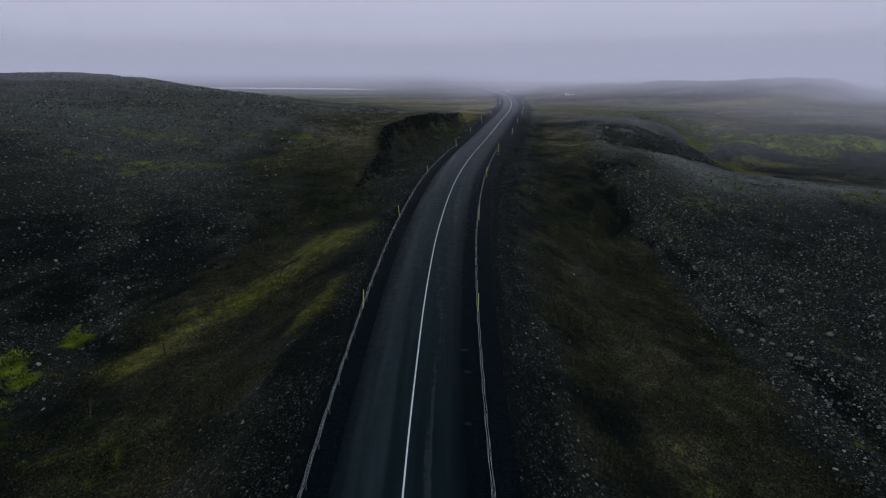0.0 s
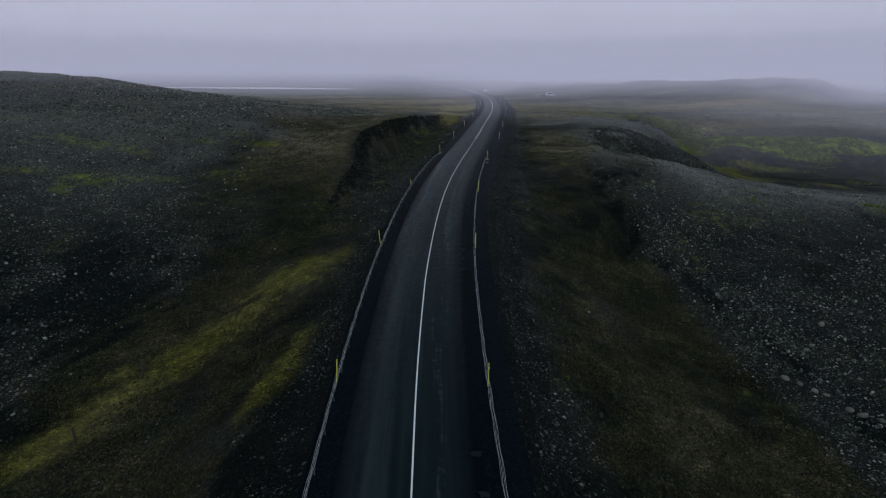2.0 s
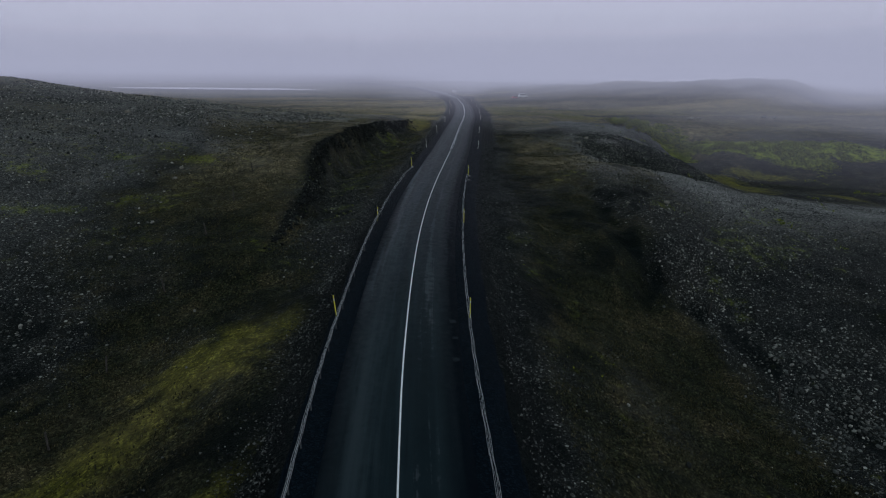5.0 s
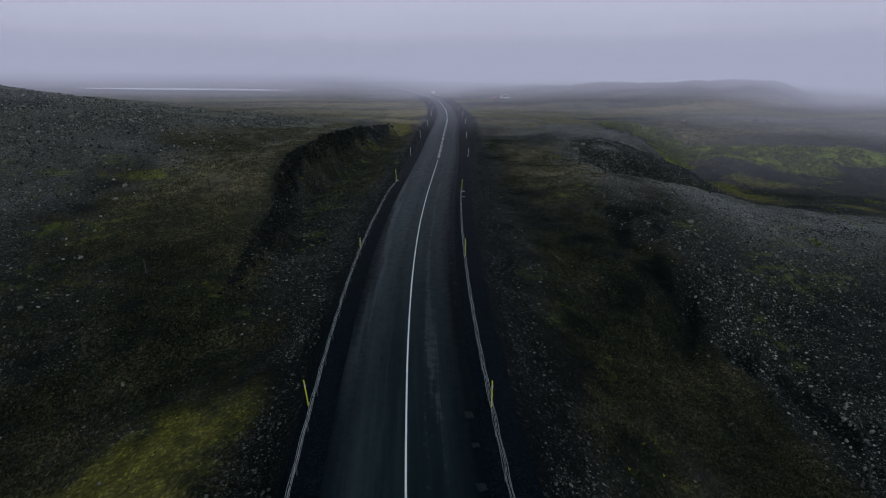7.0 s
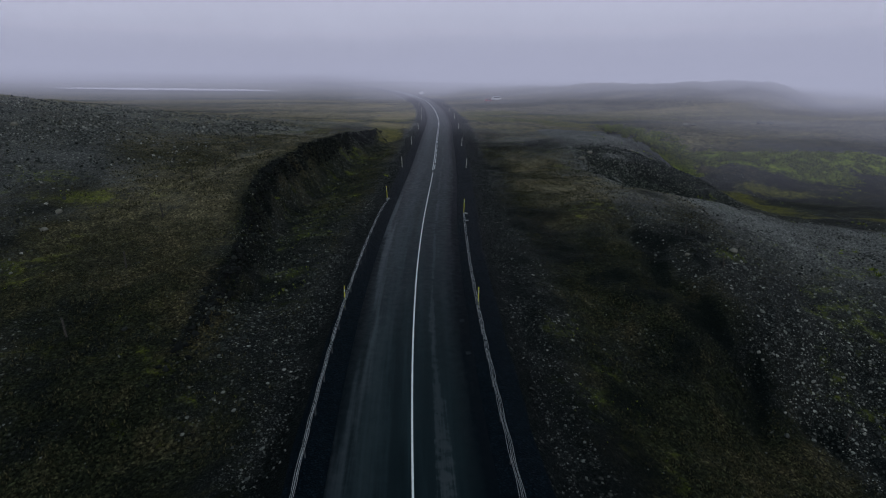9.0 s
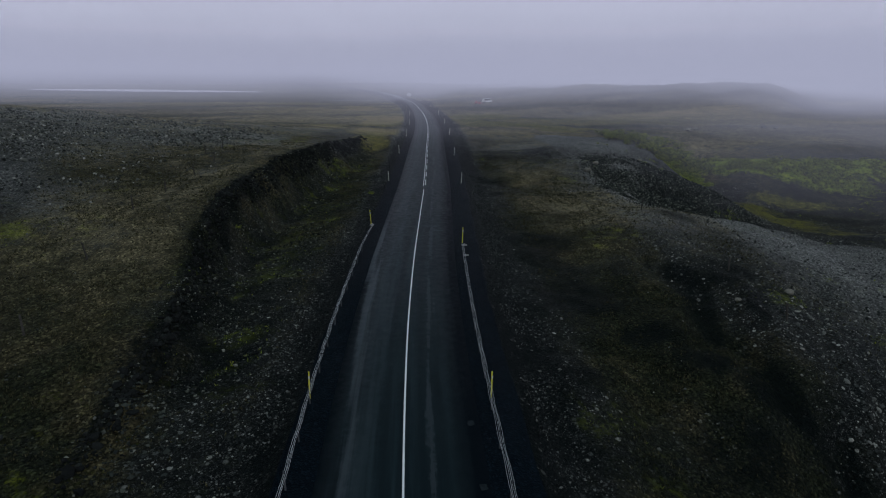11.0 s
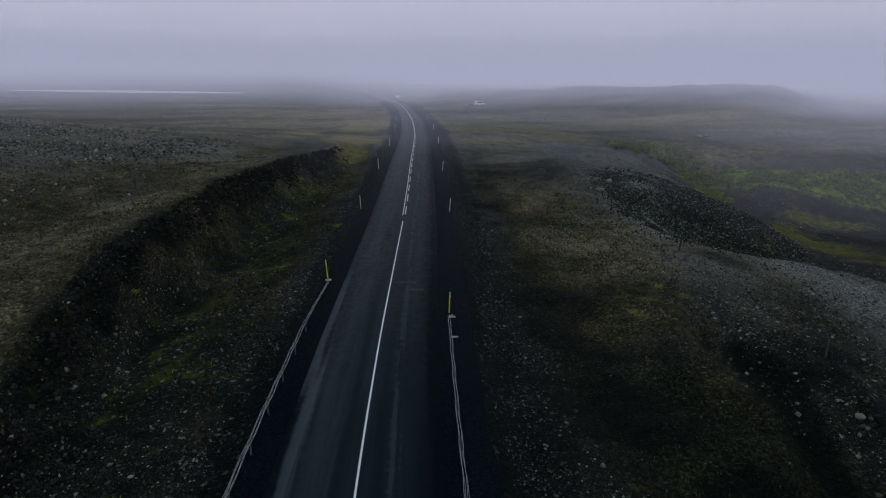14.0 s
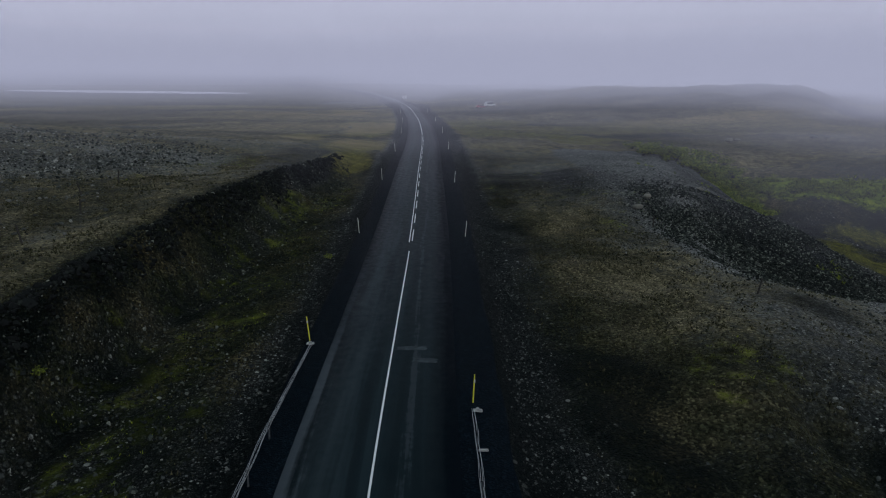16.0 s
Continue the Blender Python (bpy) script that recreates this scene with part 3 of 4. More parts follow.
MOSS_PATCHES = [
    (-9.5, 61, 3.3, 7, -52), (-15.5, 54, 3.6, 9, -34), (-21, 44, 2.6, 9, -24), (-8.2, 45, 1.4, 7, -12), (-12, 60, 4.5, 8, -50), (-18, 50, 3.5, 10, -30), (-9.4, 40.3, 1.3, 5, -24), (5.5, 164, 3.0, 7, -14), (8, 185, 6, 18, -12), (40, 208, 12, 12, -10), (52, 195, 8, 5, 0), (14, 225, 8, 22, -12),
    (37, 224, 8, 16, 0), (48, 208, 12, 6, -8), (62, 203, 8, 4, 0), (6.5, 168, 3.4, 8, -12), (12, 240, 7, 14, -8), (10, 290, 8, 22, 0), (54, 205, 9, 8, 0), (18, 235, 6, 16, -12), (71, 137, 6.5, 14, 6), (66, 146, 4, 7, 0), (79, 122, 4, 9, 30), (80, 149, 8, 2.5, -30), (45, 245, 14, 14, 0), (-2, 205, 6, 14, 0),
]
LEAF_PATCHES = [
    (87, 161, 17, 6.5, -42), (104, 157, 14, 5, -25), (70, 180, 9, 5, 0), (76, 171, 7, 4, -20), (64, 176, 7, 6, 0), (69, 166, 4, 6, 20), (-29.8, 44.4, 1.5, 1.2, 0), (-32.5, 40.6, 1.4, 1.6, 0), (-30.4, 38.8, 1.2, 1.2, 0),
]
SOIL_PATCHES = [
    (69, 163.5, 6, 1.6, -25), (17.5, 86, 3.2, 2.4, 0), (20.5, 83, 2.2, 3, 30), (25, 93, 1.5, 4, -8), (27, 89, 1.6, 5, -30), (-29, 58, 9, 11, 0), (-35, 50, 7, 8, 0), (-9.2, 50.5, 2.0, 4.5, -30), (-8.9, 34, 1.5, 7, -10),
    (28.2, 68, 1.3, 8, 8), (30.5, 56, 1.5, 9, 4), (22.5, 87, 1.5, 4, -20), (31, 40, 2.2, 10, 0),
    (-42, 60, 12, 8, 10), (-31, 64, 6, 8, 0),
]


def covers(x, y):
    """Share of turf, moss and leafy scrub at each place."""
    off = x - road_x(y)
    base = np.where(off < 0, smooth(5.2, 7.4, -off), smooth(6.0, 9.0, off))
    edge = 0.5 * layered(x, y, 4.0, 4, 61)
    kinds = []
    for seed, patches, gain in ((0, TURF_PATCHES, 1.0), (1, MOSS_PATCHES, np.where(y > 140, 1.5, 0.95)), (2, LEAF_PATCHES, np.where(y > 120, 1.8, 1.0))):
        share = np.zeros_like(x)
        for row in patches:
            share = np.maximum(share, patch(x, y, *row))
        share = np.clip(share * gain + np.where(share > 0, (1.3 if seed == 2 else np.where(y > 140, 1.3, 1.0)) * edge, 0), 0, 1) * base
        kinds.append(share)
    hill = np.maximum(smooth(24, 30, off + np.clip(0.3 * (y - 60), 0, 7)) * (1 - smooth(82, 96, y)), 0.55 * smooth(25, 32, -off) * (1 - smooth(140, 170, y)))
    scree = np.maximum(smooth(21, 27, off) * (1 - smooth(46, 52, off)) * smooth(112, 120, y) * (1 - smooth(176, 184, y)), 0.5 * smooth(28, 36, off) * smooth(88, 96, y) * (1 - smooth(110, 115, y)))
    # sparse growth elsewhere, more on the far plain
    slope_turf = smooth(8, 11, off) * (1 - smooth(-4, 1, off + 2.5 * layered(x, y, 9, 3, 171) - np.interp(y, [20, 40, 60, 75, 90], [31, 29.5, 28.5, 25, 22]))) * smooth(-60, 0, y) * (1 - smooth(132, 150, y))
    ledge_turf = smooth(9, 12, -off) * (1 - smooth(24, 34, -off - np.clip(0.5 * (y - 105), 0, 18))) * smooth(64, 80, y) * (1 - smooth(136, 154, y + 0.5 * np.clip(-off - 22, 0, 40)))
    left_turf = smooth(9.5, 12.5, -off + 1.5 * layered(x, y, 5, 3, 193)) * (1 - smooth(23, 29, -off + 3 * layered(x, y, 8, 3, 195))) * (1 - smooth(56, 66, y))
    strip_turf = smooth(6, 7.5, -off) * (1 - smooth(11, 13, -off)) * smooth(90, 108, y) * (1 - smooth(170, 190, y))
    wide = 0.5 * layered(0.22 * x, y, 14, 3, 73) * smooth(150, 200, y)
    thin = np.clip(wide + 0.36 + 0.55 * layered(x, y, 14, 4, 71) + 0.12 * smooth(90, 130, y) + 0.5 * smooth(150, 200, y), 0, 1.0) * base * (1 - 0.8 * hill)
    kinds[0] = np.maximum(kinds[0], thin)
    grown = np.maximum.reduce([slope_turf, ledge_turf, strip_turf, left_turf])
    kinds[0] = np.maximum(kinds[0], np.clip(0.9 + 0.5 * layered(x, y, 7, 3, 173), 0, 1) * grown * base)
    straw = np.clip(1.5 * layered(0.2 * x, y, 20, 3, 79) + 0.1, 0, 0.65) * smooth(160, 200, y) * (1 - smooth(330, 430, y))
    kinds[1] = np.maximum(kinds[1], straw * base)
    kinds = [k_ * (1 - smooth(0, 0.35, scree)) for k_ in kinds]
    kinds[2] = np.maximum(kinds[2], np.clip(0.5 * layered(x, y, 6, 4, 83) - 0.1, 0, 0.3) * base * (1 - smooth(160, 200, y)))
    west = smooth(22, 30, -off) * (1 - smooth(96, 116, y))
    kinds[2] = np.maximum(kinds[2], np.clip(1.0 * layered(x, 1.6 * y, 10, 4, 213) - 0.05, 0, 0.5) * west)
    off_left = -off
    ditch = smooth(6.5, 8.5, off_left) * (1 - smooth(13, 16, off_left)) * smooth(74, 86, y) * (1 - smooth(150, 166, y))
    kinds[2] = np.maximum(kinds[2], np.clip(0.10 + 0.5 * layered(x, y, 3.5, 4, 87), 0, 0.27) * ditch)
    kinds[0] = kinds[0] * (1 - 0.4 * ditch * (1 - strip_turf))
    kinds[1] = np.maximum(kinds[1], np.clip(0.04 + 0.4 * layered(x, y, 6, 3, 179), 0, 0.22) * np.maximum(0.4 * ledge_turf, smooth(125, 145, y) * strip_turf))
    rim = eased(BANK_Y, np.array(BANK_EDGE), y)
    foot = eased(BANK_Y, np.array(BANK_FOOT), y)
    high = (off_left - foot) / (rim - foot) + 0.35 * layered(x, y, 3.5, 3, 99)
    # upper bank face: broken black soil, with the rim's shade painted in
    rim_soil_shade = smooth(0.42, 0.72, high) * (1 - smooth(0.1, 0.9, off_left - rim - 0.8 * layered(x, y, 2.5, 3, 95))) * smooth(70, 80, y) * (1 - smooth(158, 172, y)) * (0.75 + 0.5 * layered(x, y, 3, 3, 97))
    soil = np.clip(rim_soil_shade, 0, 1) * (1 - 0.3 * smooth(108, 126, y))
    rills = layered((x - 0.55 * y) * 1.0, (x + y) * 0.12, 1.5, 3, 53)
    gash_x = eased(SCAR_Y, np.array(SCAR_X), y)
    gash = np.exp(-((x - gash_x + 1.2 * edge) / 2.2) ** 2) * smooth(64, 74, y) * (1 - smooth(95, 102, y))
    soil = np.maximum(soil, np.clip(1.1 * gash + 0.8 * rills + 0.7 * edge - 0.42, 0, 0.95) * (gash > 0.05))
    for row in SOIL_PATCHES:
        soil = np.maximum(soil, np.clip(1.5 * patch(x, y, *row) + 0.9 * rills + 0.9 * edge - 0.4, 0, 0.8) * (patch(x, y, *row) > 0))
    mottle = np.clip(1.4 * layered(x, y, 5.5, 4, 151) + 0.02 + 0.3 * smooth(80, 94, y) * smooth(6, 8, off) * (1 - smooth(12, 19, off)), 0, 0.8) * base * (1 - 0.6 * ledge_turf) * (1 - smooth(125, 150, y)) * (1 - 0.7 * hill)
    wet = np.where(off > 0, 1 - smooth(5.6, 9.5, off), 1 - smooth(5.0, np.where(y < 66, 9.5, 7.2), -off)) * np.clip(0.95 + 0.6 * layered(x, y, 2.2, 3, 157), 0, 1)
    # noisy black tone over the ditch and the lower bank
    damp = ditch * (1 - 0.45 * strip_turf) * np.clip(0.45 + 0.9 * layered(x, y, 3.2, 4, 163), 0, 0.75) * (1 - 0.5 * smooth(108, 126, y))
    east = smooth(27, 32, off) * smooth(40, 56, y) * (1 - smooth(92, 104, y))
    kinds[2] = np.maximum(kinds[2], np.clip(0.7 * layered(x, 1.6 * y, 9, 4, 223) - 0.06, 0, 0.24) * east)
    drift_soil = np.clip(1.7 * layered(x, 1.5 * y, 15, 4, 211) + 0.35 * smooth(80, 45, y) - 0.05, 0, 0.85) * west
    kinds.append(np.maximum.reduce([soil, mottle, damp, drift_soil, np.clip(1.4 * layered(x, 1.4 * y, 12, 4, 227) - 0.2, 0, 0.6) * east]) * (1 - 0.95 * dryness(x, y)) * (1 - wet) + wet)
    return np.stack(kinds, -1)


def dryness(x, y):
    """Share of dry pale gravel, on crests and stony flats; also pales distant ground for haze."""
    off = x - road_x(y)
    flat = smooth(134, 158, y) * smooth(15, 24, -off) * (1 - smooth(185, 230, y))
    slope = 0.52 * smooth(24, 38, -off) * smooth(66, 98, y)
    spur = np.interp(x, [28, 33, 36, 40, 50, 64, 90], [125, 118, 113.5, 111.5, 108, 103, 96])
    crest_ = np.exp(-((y - spur) / np.where(y > spur, 1.2, 7.5 + 5 * smooth(31, 37, x))) ** 2) * smooth(22, 30, x) * (1 - smooth(80, 95, x))
    flank = 0.95 * smooth(26, 37, off) * smooth(78, 102, y) * (1 - smooth(108, 116, y))
    table = smooth(np.where(y > 158, 9, 19), np.where(y > 158, 14, 26), off) * (1 - smooth(36, 44, off)) * smooth(138, 147, y) * (1 - smooth(176, 186, y))
    # far plain brightened in its ground colour, partly for haze
    field = np.clip(0.8 + 1.1 * layered(0.22 * x, y, 13, 3, 137), 0, 1) * smooth(150, 195, y)
    lush = np.zeros_like(x)
    for row in MOSS_PATCHES:
        if row[1] > 150 and row[0] > 25:
            lush = np.maximum(lush, patch(x, y, *row))
    field = field * (1 - np.clip(1.3 * lush, 0, 0.85))
    shelf = 0.35 * smooth(134, 150, y) * smooth(16, 20, -off + 9 * smooth(150, 168, y)) * (1 - smooth(190, 220, y)) + 0.95 * smooth(93, 108, y) * smooth(9, 13, off) * (1 - smooth(20, 25, off - np.clip(0.7 * (y - 92), 0, 9))) * (1 - smooth(140, 150, y)) * np.clip(0.7 + 1.2 * layered(x, y, 9, 3, 217), 0, 1) + 0.9 * smooth(0.2, 2.2, -off - eased(BANK_Y, np.array(BANK_EDGE), y)) * (1 - smooth(26, 34, -off - np.clip(0.5 * (y - 105), 0, 18))) * smooth(80, 101, y) * (1 - smooth(140, 158, y)) * np.clip(0.85 + 0.9 * layered(x, y, 9, 3, 219), 0, 1)
    low_slopes = 0.5 * (0.5 * smooth(8, 10, -off) * (1 - smooth(19, 24, -off)) + 0.8 * smooth(12, 16, off) * (1 - smooth(22, 27, off))) * (1 - smooth(58, 74, y)) * np.clip(0.45 + 1.3 * layered(x, y, 7, 4, 229), 0, 1)
    ledge = 0.6 * np.exp(-((y - 203 + 0.05 * x) / 5) ** 2) * smooth(70, 85, x)
    return np.clip(np.maximum.reduce([flat, slope, crest_, flank, 0.8 * table, ledge, field, shelf, low_slopes]) * (0.85 + 0.5 * layered(x, y, 6, 3, 131)), 0, 1)


xs = graded((-34, 46), 0.42, 1.035, (-3200, 3200))
ys = graded((16, 128), 0.45, 1.022, (-260, 4600))
gx, gy = np.meshgrid(xs, ys)
gx, gy = gx.ravel(), gy.ravel()
gz = land(gx, gy)
LAKE_Z = 1.75
shore = smooth(-62, -95, gx + 14 * layered(gx, gy, 40, 2, 91)) * smooth(500, 560, gy + 20 * layered(gx, gy, 50, 2, 93)) * (1 - smooth(690, 730, gy))
gz = gz * (1 - shore) + (LAKE_Z - 1.2) * shore
ground = new("ground", mesh_of("ground", np.stack([gx, gy, gz], -1), grid_faces(len(ys), len(xs)), GROUND))
tagged(ground, "black volcanic gravel slopes with brown grass and yellow moss", "ground", kind="structure")
tint = np.ones((len(gx), 4), np.float32)
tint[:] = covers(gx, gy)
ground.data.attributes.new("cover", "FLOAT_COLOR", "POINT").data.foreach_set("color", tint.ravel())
ground.data.attributes.new("dry", "FLOAT", "POINT").data.foreach_set("value", dryness(gx, gy).astype(np.float32))


# ---- road ----
STATIONS = np.concatenate([np.arange(-80, 230, 1.0), np.arange(230, 801, 5.0)])


def frame_of_road(y):
    """Middle of the road and its unit normal to the right, at stations y."""
    y = np.asarray(y, float)
    slope = (road_x(y + 0.5) - road_x(y - 0.5))
    norm = np.sqrt(1 + slope * slope)
    return np.stack([road_x(y), y, road_z(y)], -1), np.stack([1 / norm, -slope / norm, 0 * y], -1)


def beside(y, d, up=0.0):
    """A place at d metres right of the road's middle."""
    mid, right = frame_of_road(np.array([float(y)]))
    q = mid[0] + right[0] * d
    return Vector((q[0], q[1], q[2] + up))


def band(name, profile, stations, mat, label, ragged=0.0):
    """A strip with this cross section (distance right, height) along the road."""
    mid, right = frame_of_road(stations)
    d, h = np.array(profile, float).T
    v = mid[:, None, :] + right[:, None, :] * d[None, :, None]
    v[:, :, 2] += h[None, :]
    if ragged:
        for k in (0, 1, -2, -1):
            shift = ragged * layered(stations, 0 * stations + 50 * (k > 0), 3.5, 4, 15)
            v[:, k] += right * shift[:, None]
    ob = new(name, mesh_of(name, v.reshape(-1, 3), grid_faces(len(stations), len(d)), mat))
    uv_ = ob.data.uv_layers.new(name="along")
    index = np.zeros(len(ob.data.loops), np.int32)
    ob.data.loops.foreach_get("vertex_index", index)
    uv_.data.foreach_set("uv", np.stack([np.tile(d, len(stations)), np.repeat(stations, len(d))], -1)[index].astype(np.float32).ravel())
    return tagged(ob, label, kind="structure")


band("verge", [(-4.85, -0.6), (-4.45, -0.09), (-3.0, -0.045), (0, -0.05), (3.0, -0.045), (4.85, -0.10), (5.25, -0.6)], STATIONS, VERGE,
     "wet black gravel verge along both sides of the road", 0.13)
band("road", [(-3.12, -0.09), (-3.1, -0.02), (-1.5, 0.005), (0, 0.03), (1.5, 0.005), (3.05, -0.02), (3.07, -0.09)], STATIONS, ASPHALT,
     "damp dark grey asphalt road with worn wheel tracks")


def stripe(y0, y1, d, width=0.08):
    st = np.arange(y0, y1 + 0.01, 1.0 if y1 < 240 else 4.0) if y1 - y0 > 4 else np.linspace(y0, y1, 4)
    band("road_marking", [(d - width / 2, 0.034), (d - width / 2 + 0.01, 0.04), (d + width / 2 - 0.01, 0.04), (d + width / 2, 0.034)], st, PAINT,
         "white painted centre line on the asphalt")


stripe(-78, 122.2, 0.0)
stripe(124.2, 204, -0.11)
for k in range(14):
    stripe(124.6 + 5.6 * k, 128.0 + 5.6 * k, 0.11, 0.09)
stripe(206, 796, 0.0, 0.15)

# ---- lake and glowing haze sheets ----
def lake():
    t = np.linspace(0, 2 * math.pi, 97)[:-1]
    wob = 1 + 0.10 * layered(9 * np.cos(t), 9 * np.sin(t), 4, 3, 7)
    rings = [np.stack([-155 + r * 98 * np.cos(t) * wob, 600 + (0.35 * 92 * -np.cos(t) * r) + r * 28 * np.sin(t) * wob, np.full_like(t, LAKE_Z)], -1) for r in (0.02, 0.5, 1.0)]
    faces = [(k * 96 + i, k * 96 + (i + 1) % 96, (k + 1) * 96 + (i + 1) % 96, (k + 1) * 96 + i) for k in range(2) for i in range(96)]
    ob = new("water", mesh_of("water", np.concatenate(rings), faces, WATER))
    tagged(ob, "pale still lake reflecting the cloudy sky", "lake", kind="structure")


def haze_sheet(radius, low, high, seed):
    """A curved glowing sheet imitating haze over the plain ahead; thin at the ground, closing towards the cloud."""
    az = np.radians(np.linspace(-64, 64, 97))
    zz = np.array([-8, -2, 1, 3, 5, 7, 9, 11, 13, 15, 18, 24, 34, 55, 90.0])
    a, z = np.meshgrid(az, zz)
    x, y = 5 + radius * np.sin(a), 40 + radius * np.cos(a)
    ob = new("glowing_haze_sheet", mesh_of("glowing_haze_sheet", np.stack([x, y, z], -1).reshape(-1, 3), grid_faces(len(zz), len(az)), HAZE_GLOW))
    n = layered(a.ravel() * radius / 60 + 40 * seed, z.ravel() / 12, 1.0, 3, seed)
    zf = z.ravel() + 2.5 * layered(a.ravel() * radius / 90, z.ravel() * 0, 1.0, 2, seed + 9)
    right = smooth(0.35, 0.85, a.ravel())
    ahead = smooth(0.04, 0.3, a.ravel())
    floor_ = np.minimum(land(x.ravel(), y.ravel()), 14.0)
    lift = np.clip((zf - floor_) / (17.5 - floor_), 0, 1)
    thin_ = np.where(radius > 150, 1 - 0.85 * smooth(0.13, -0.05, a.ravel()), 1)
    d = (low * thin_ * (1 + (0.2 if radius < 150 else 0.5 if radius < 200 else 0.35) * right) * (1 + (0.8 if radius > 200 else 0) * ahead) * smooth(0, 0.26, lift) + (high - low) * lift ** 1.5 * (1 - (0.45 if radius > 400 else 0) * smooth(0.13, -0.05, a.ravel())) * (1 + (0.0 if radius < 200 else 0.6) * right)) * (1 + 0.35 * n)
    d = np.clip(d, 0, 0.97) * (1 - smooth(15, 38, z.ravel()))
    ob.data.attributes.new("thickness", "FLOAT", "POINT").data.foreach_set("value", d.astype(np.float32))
    tagged(ob, "pale grey glowing sheet that stands in for fog over the distant plain", "fog", kind="structure")


lake()
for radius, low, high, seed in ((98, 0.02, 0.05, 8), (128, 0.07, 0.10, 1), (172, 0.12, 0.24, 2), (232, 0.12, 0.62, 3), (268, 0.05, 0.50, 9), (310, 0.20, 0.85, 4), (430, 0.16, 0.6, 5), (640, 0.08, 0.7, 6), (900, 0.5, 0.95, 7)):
    haze_sheet(radius, low, high, seed)


# ---- wire rope barriers ----
def tube(name, points, radius, mat, parent, sides=5):
    """A thin round rope along points."""
    p = np.asarray(points, float)
    ahead = np.gradient(p, axis=0)
    ahead /= np.linalg.norm(ahead, axis=1, keepdims=True)
    right = np.cross(ahead, (0, 0, 1.0))
    right /= np.linalg.norm(right, axis=1, keepdims=True)
    up = np.cross(right, ahead)
    a = np.linspace(0, 2 * math.pi, sides + 1)[:-1]
    v = p[:, None] + radius * (np.cos(a)[None, :, None] * right[:, None] + np.sin(a)[None, :, None] * up[:, None])
    k = np.arange(len(p) * sides).reshape(len(p), sides)
    nxt = np.roll(k, -1, axis=1)
    f = np.stack([k[:-1], nxt[:-1], nxt[1:], k[1:]], -1).reshape(-1, 4)
    ob = new(name, mesh_of(name, v.reshape(-1, 3), f, mat))
    ob.parent = parent
    return ob


ROPE_H = (0.42, 0.54, 0.66, 0.75)


def barrier(d, y_end, lead, label):
    """Rope barrier d metres beside the middle line; it runs on behind the eye and ends at a concrete anchor."""
    root = tagged(new("wire_rope_barrier"), label, "barrier")
    bm = bmesh.new()
    prism(bm, -0.032, 0.032, -0.022, 0.022, -0.15, 0.74, 0.85, 0.006)
    prism(bm, -0.022, 0.022, -0.034, 0.034, 0.66, 0.76, 0.8, 0.005)
    first = part("post", bm, POST_STEEL, root)
    step, y = 2.6, y_end - lead
    shared = None
    rng = random.Random(int(d * 10))
    while y > -16:
        ob = first if shared is None else new("post", shared)
        shared = first.data
        ob.parent = root
        ob.matrix_basis = Matrix.Translation(beside(y, d, -0.07)) @ pose(0, 0, 0, rng.uniform(-2, 2), rng.uniform(-3, 3), rng.uniform(-8, 8))
        y -= step
    st = np.arange(-16, y_end - lead + 0.01, 0.65)
    for k, h in enumerate(ROPE_H):
        pts = [beside(s, d + (0.045 if k % 2 else -0.045) + 0.02 * math.sin(s * 2.4 + k), h - 0.07 - 0.012 * math.sin(s * math.pi / step) ** 2) for s in st]
        # the ropes run down to the anchor
        pts += [beside(y_end - lead * (1 - q), d + (0.045 if k % 2 else -0.045), (h - 0.07) * (1 - q) + 0.06 * q) for q in (0.35, 0.7, 1.0)]
        tube("rope", pts, 0.007, STEEL, root)
    bm = bmesh.new()
    prism(bm, -0.24, 0.24, -0.12, 0.12, -0.25, 0.07, 0.8, 0.03)
    prism(bm, -0.08, 0.08, -0.10, 0.05, 0.05, 0.16, 0.7, 0.015)
    anchor = part("anchor_block", bm, CONCRETE, root, "pale concrete anchor block")
    anchor.matrix_basis = Matrix.Translation(beside(y_end, d + (-0.12 if d < 0 else 0.2), -0.08)) @ pose(0, 0, 0, 0, 0, -12)
    if d < 0:
        return root
    bm = bmesh.new()
    prism(bm, -0.22, 0.22, -0.06, 0.06, -0.15, 0.08, 0.8, 0.015)
    foot = part("anchor_plate", bm, CONCRETE, root, "small concrete footing")
    foot.matrix_basis = Matrix.Translation(beside(y_end - lead, d + (-0.2 if d < 0 else 0.25), -0.09)) @ pose(0, 0, 0, 0, 0, -8)
    return root


barrier(-4.07, 106.9, 7.8, "galvanised wire rope barrier on low steel posts along the verge")
barrier(3.68, 101.0, 2.6, "galvanised wire rope barrier on low steel posts along the verge")


# ---- marker posts ----
def marker_post(plastic, label):
    root = tagged(new("marker_post"), label, "marker post", "marker posts along the road")
    bm = bmesh.new()
    rod(bm, 0.033, 0.030, -0.2, 1.22, 8)
    part("pole", bm, plastic, root)
    bm = bmesh.new()
    rod(bm, 0.032, 0.032, 1.222, 1.32, 8)
    part("cap", bm, plastic, root)
    bm = bmesh.new()
    prism(bm, -0.03, 0.03, -0.046, -0.038, 0.98, 1.12, 1.0, 0.004)
    part("reflector", bm, WHITE_BAND, root, "small white reflector")
    return root


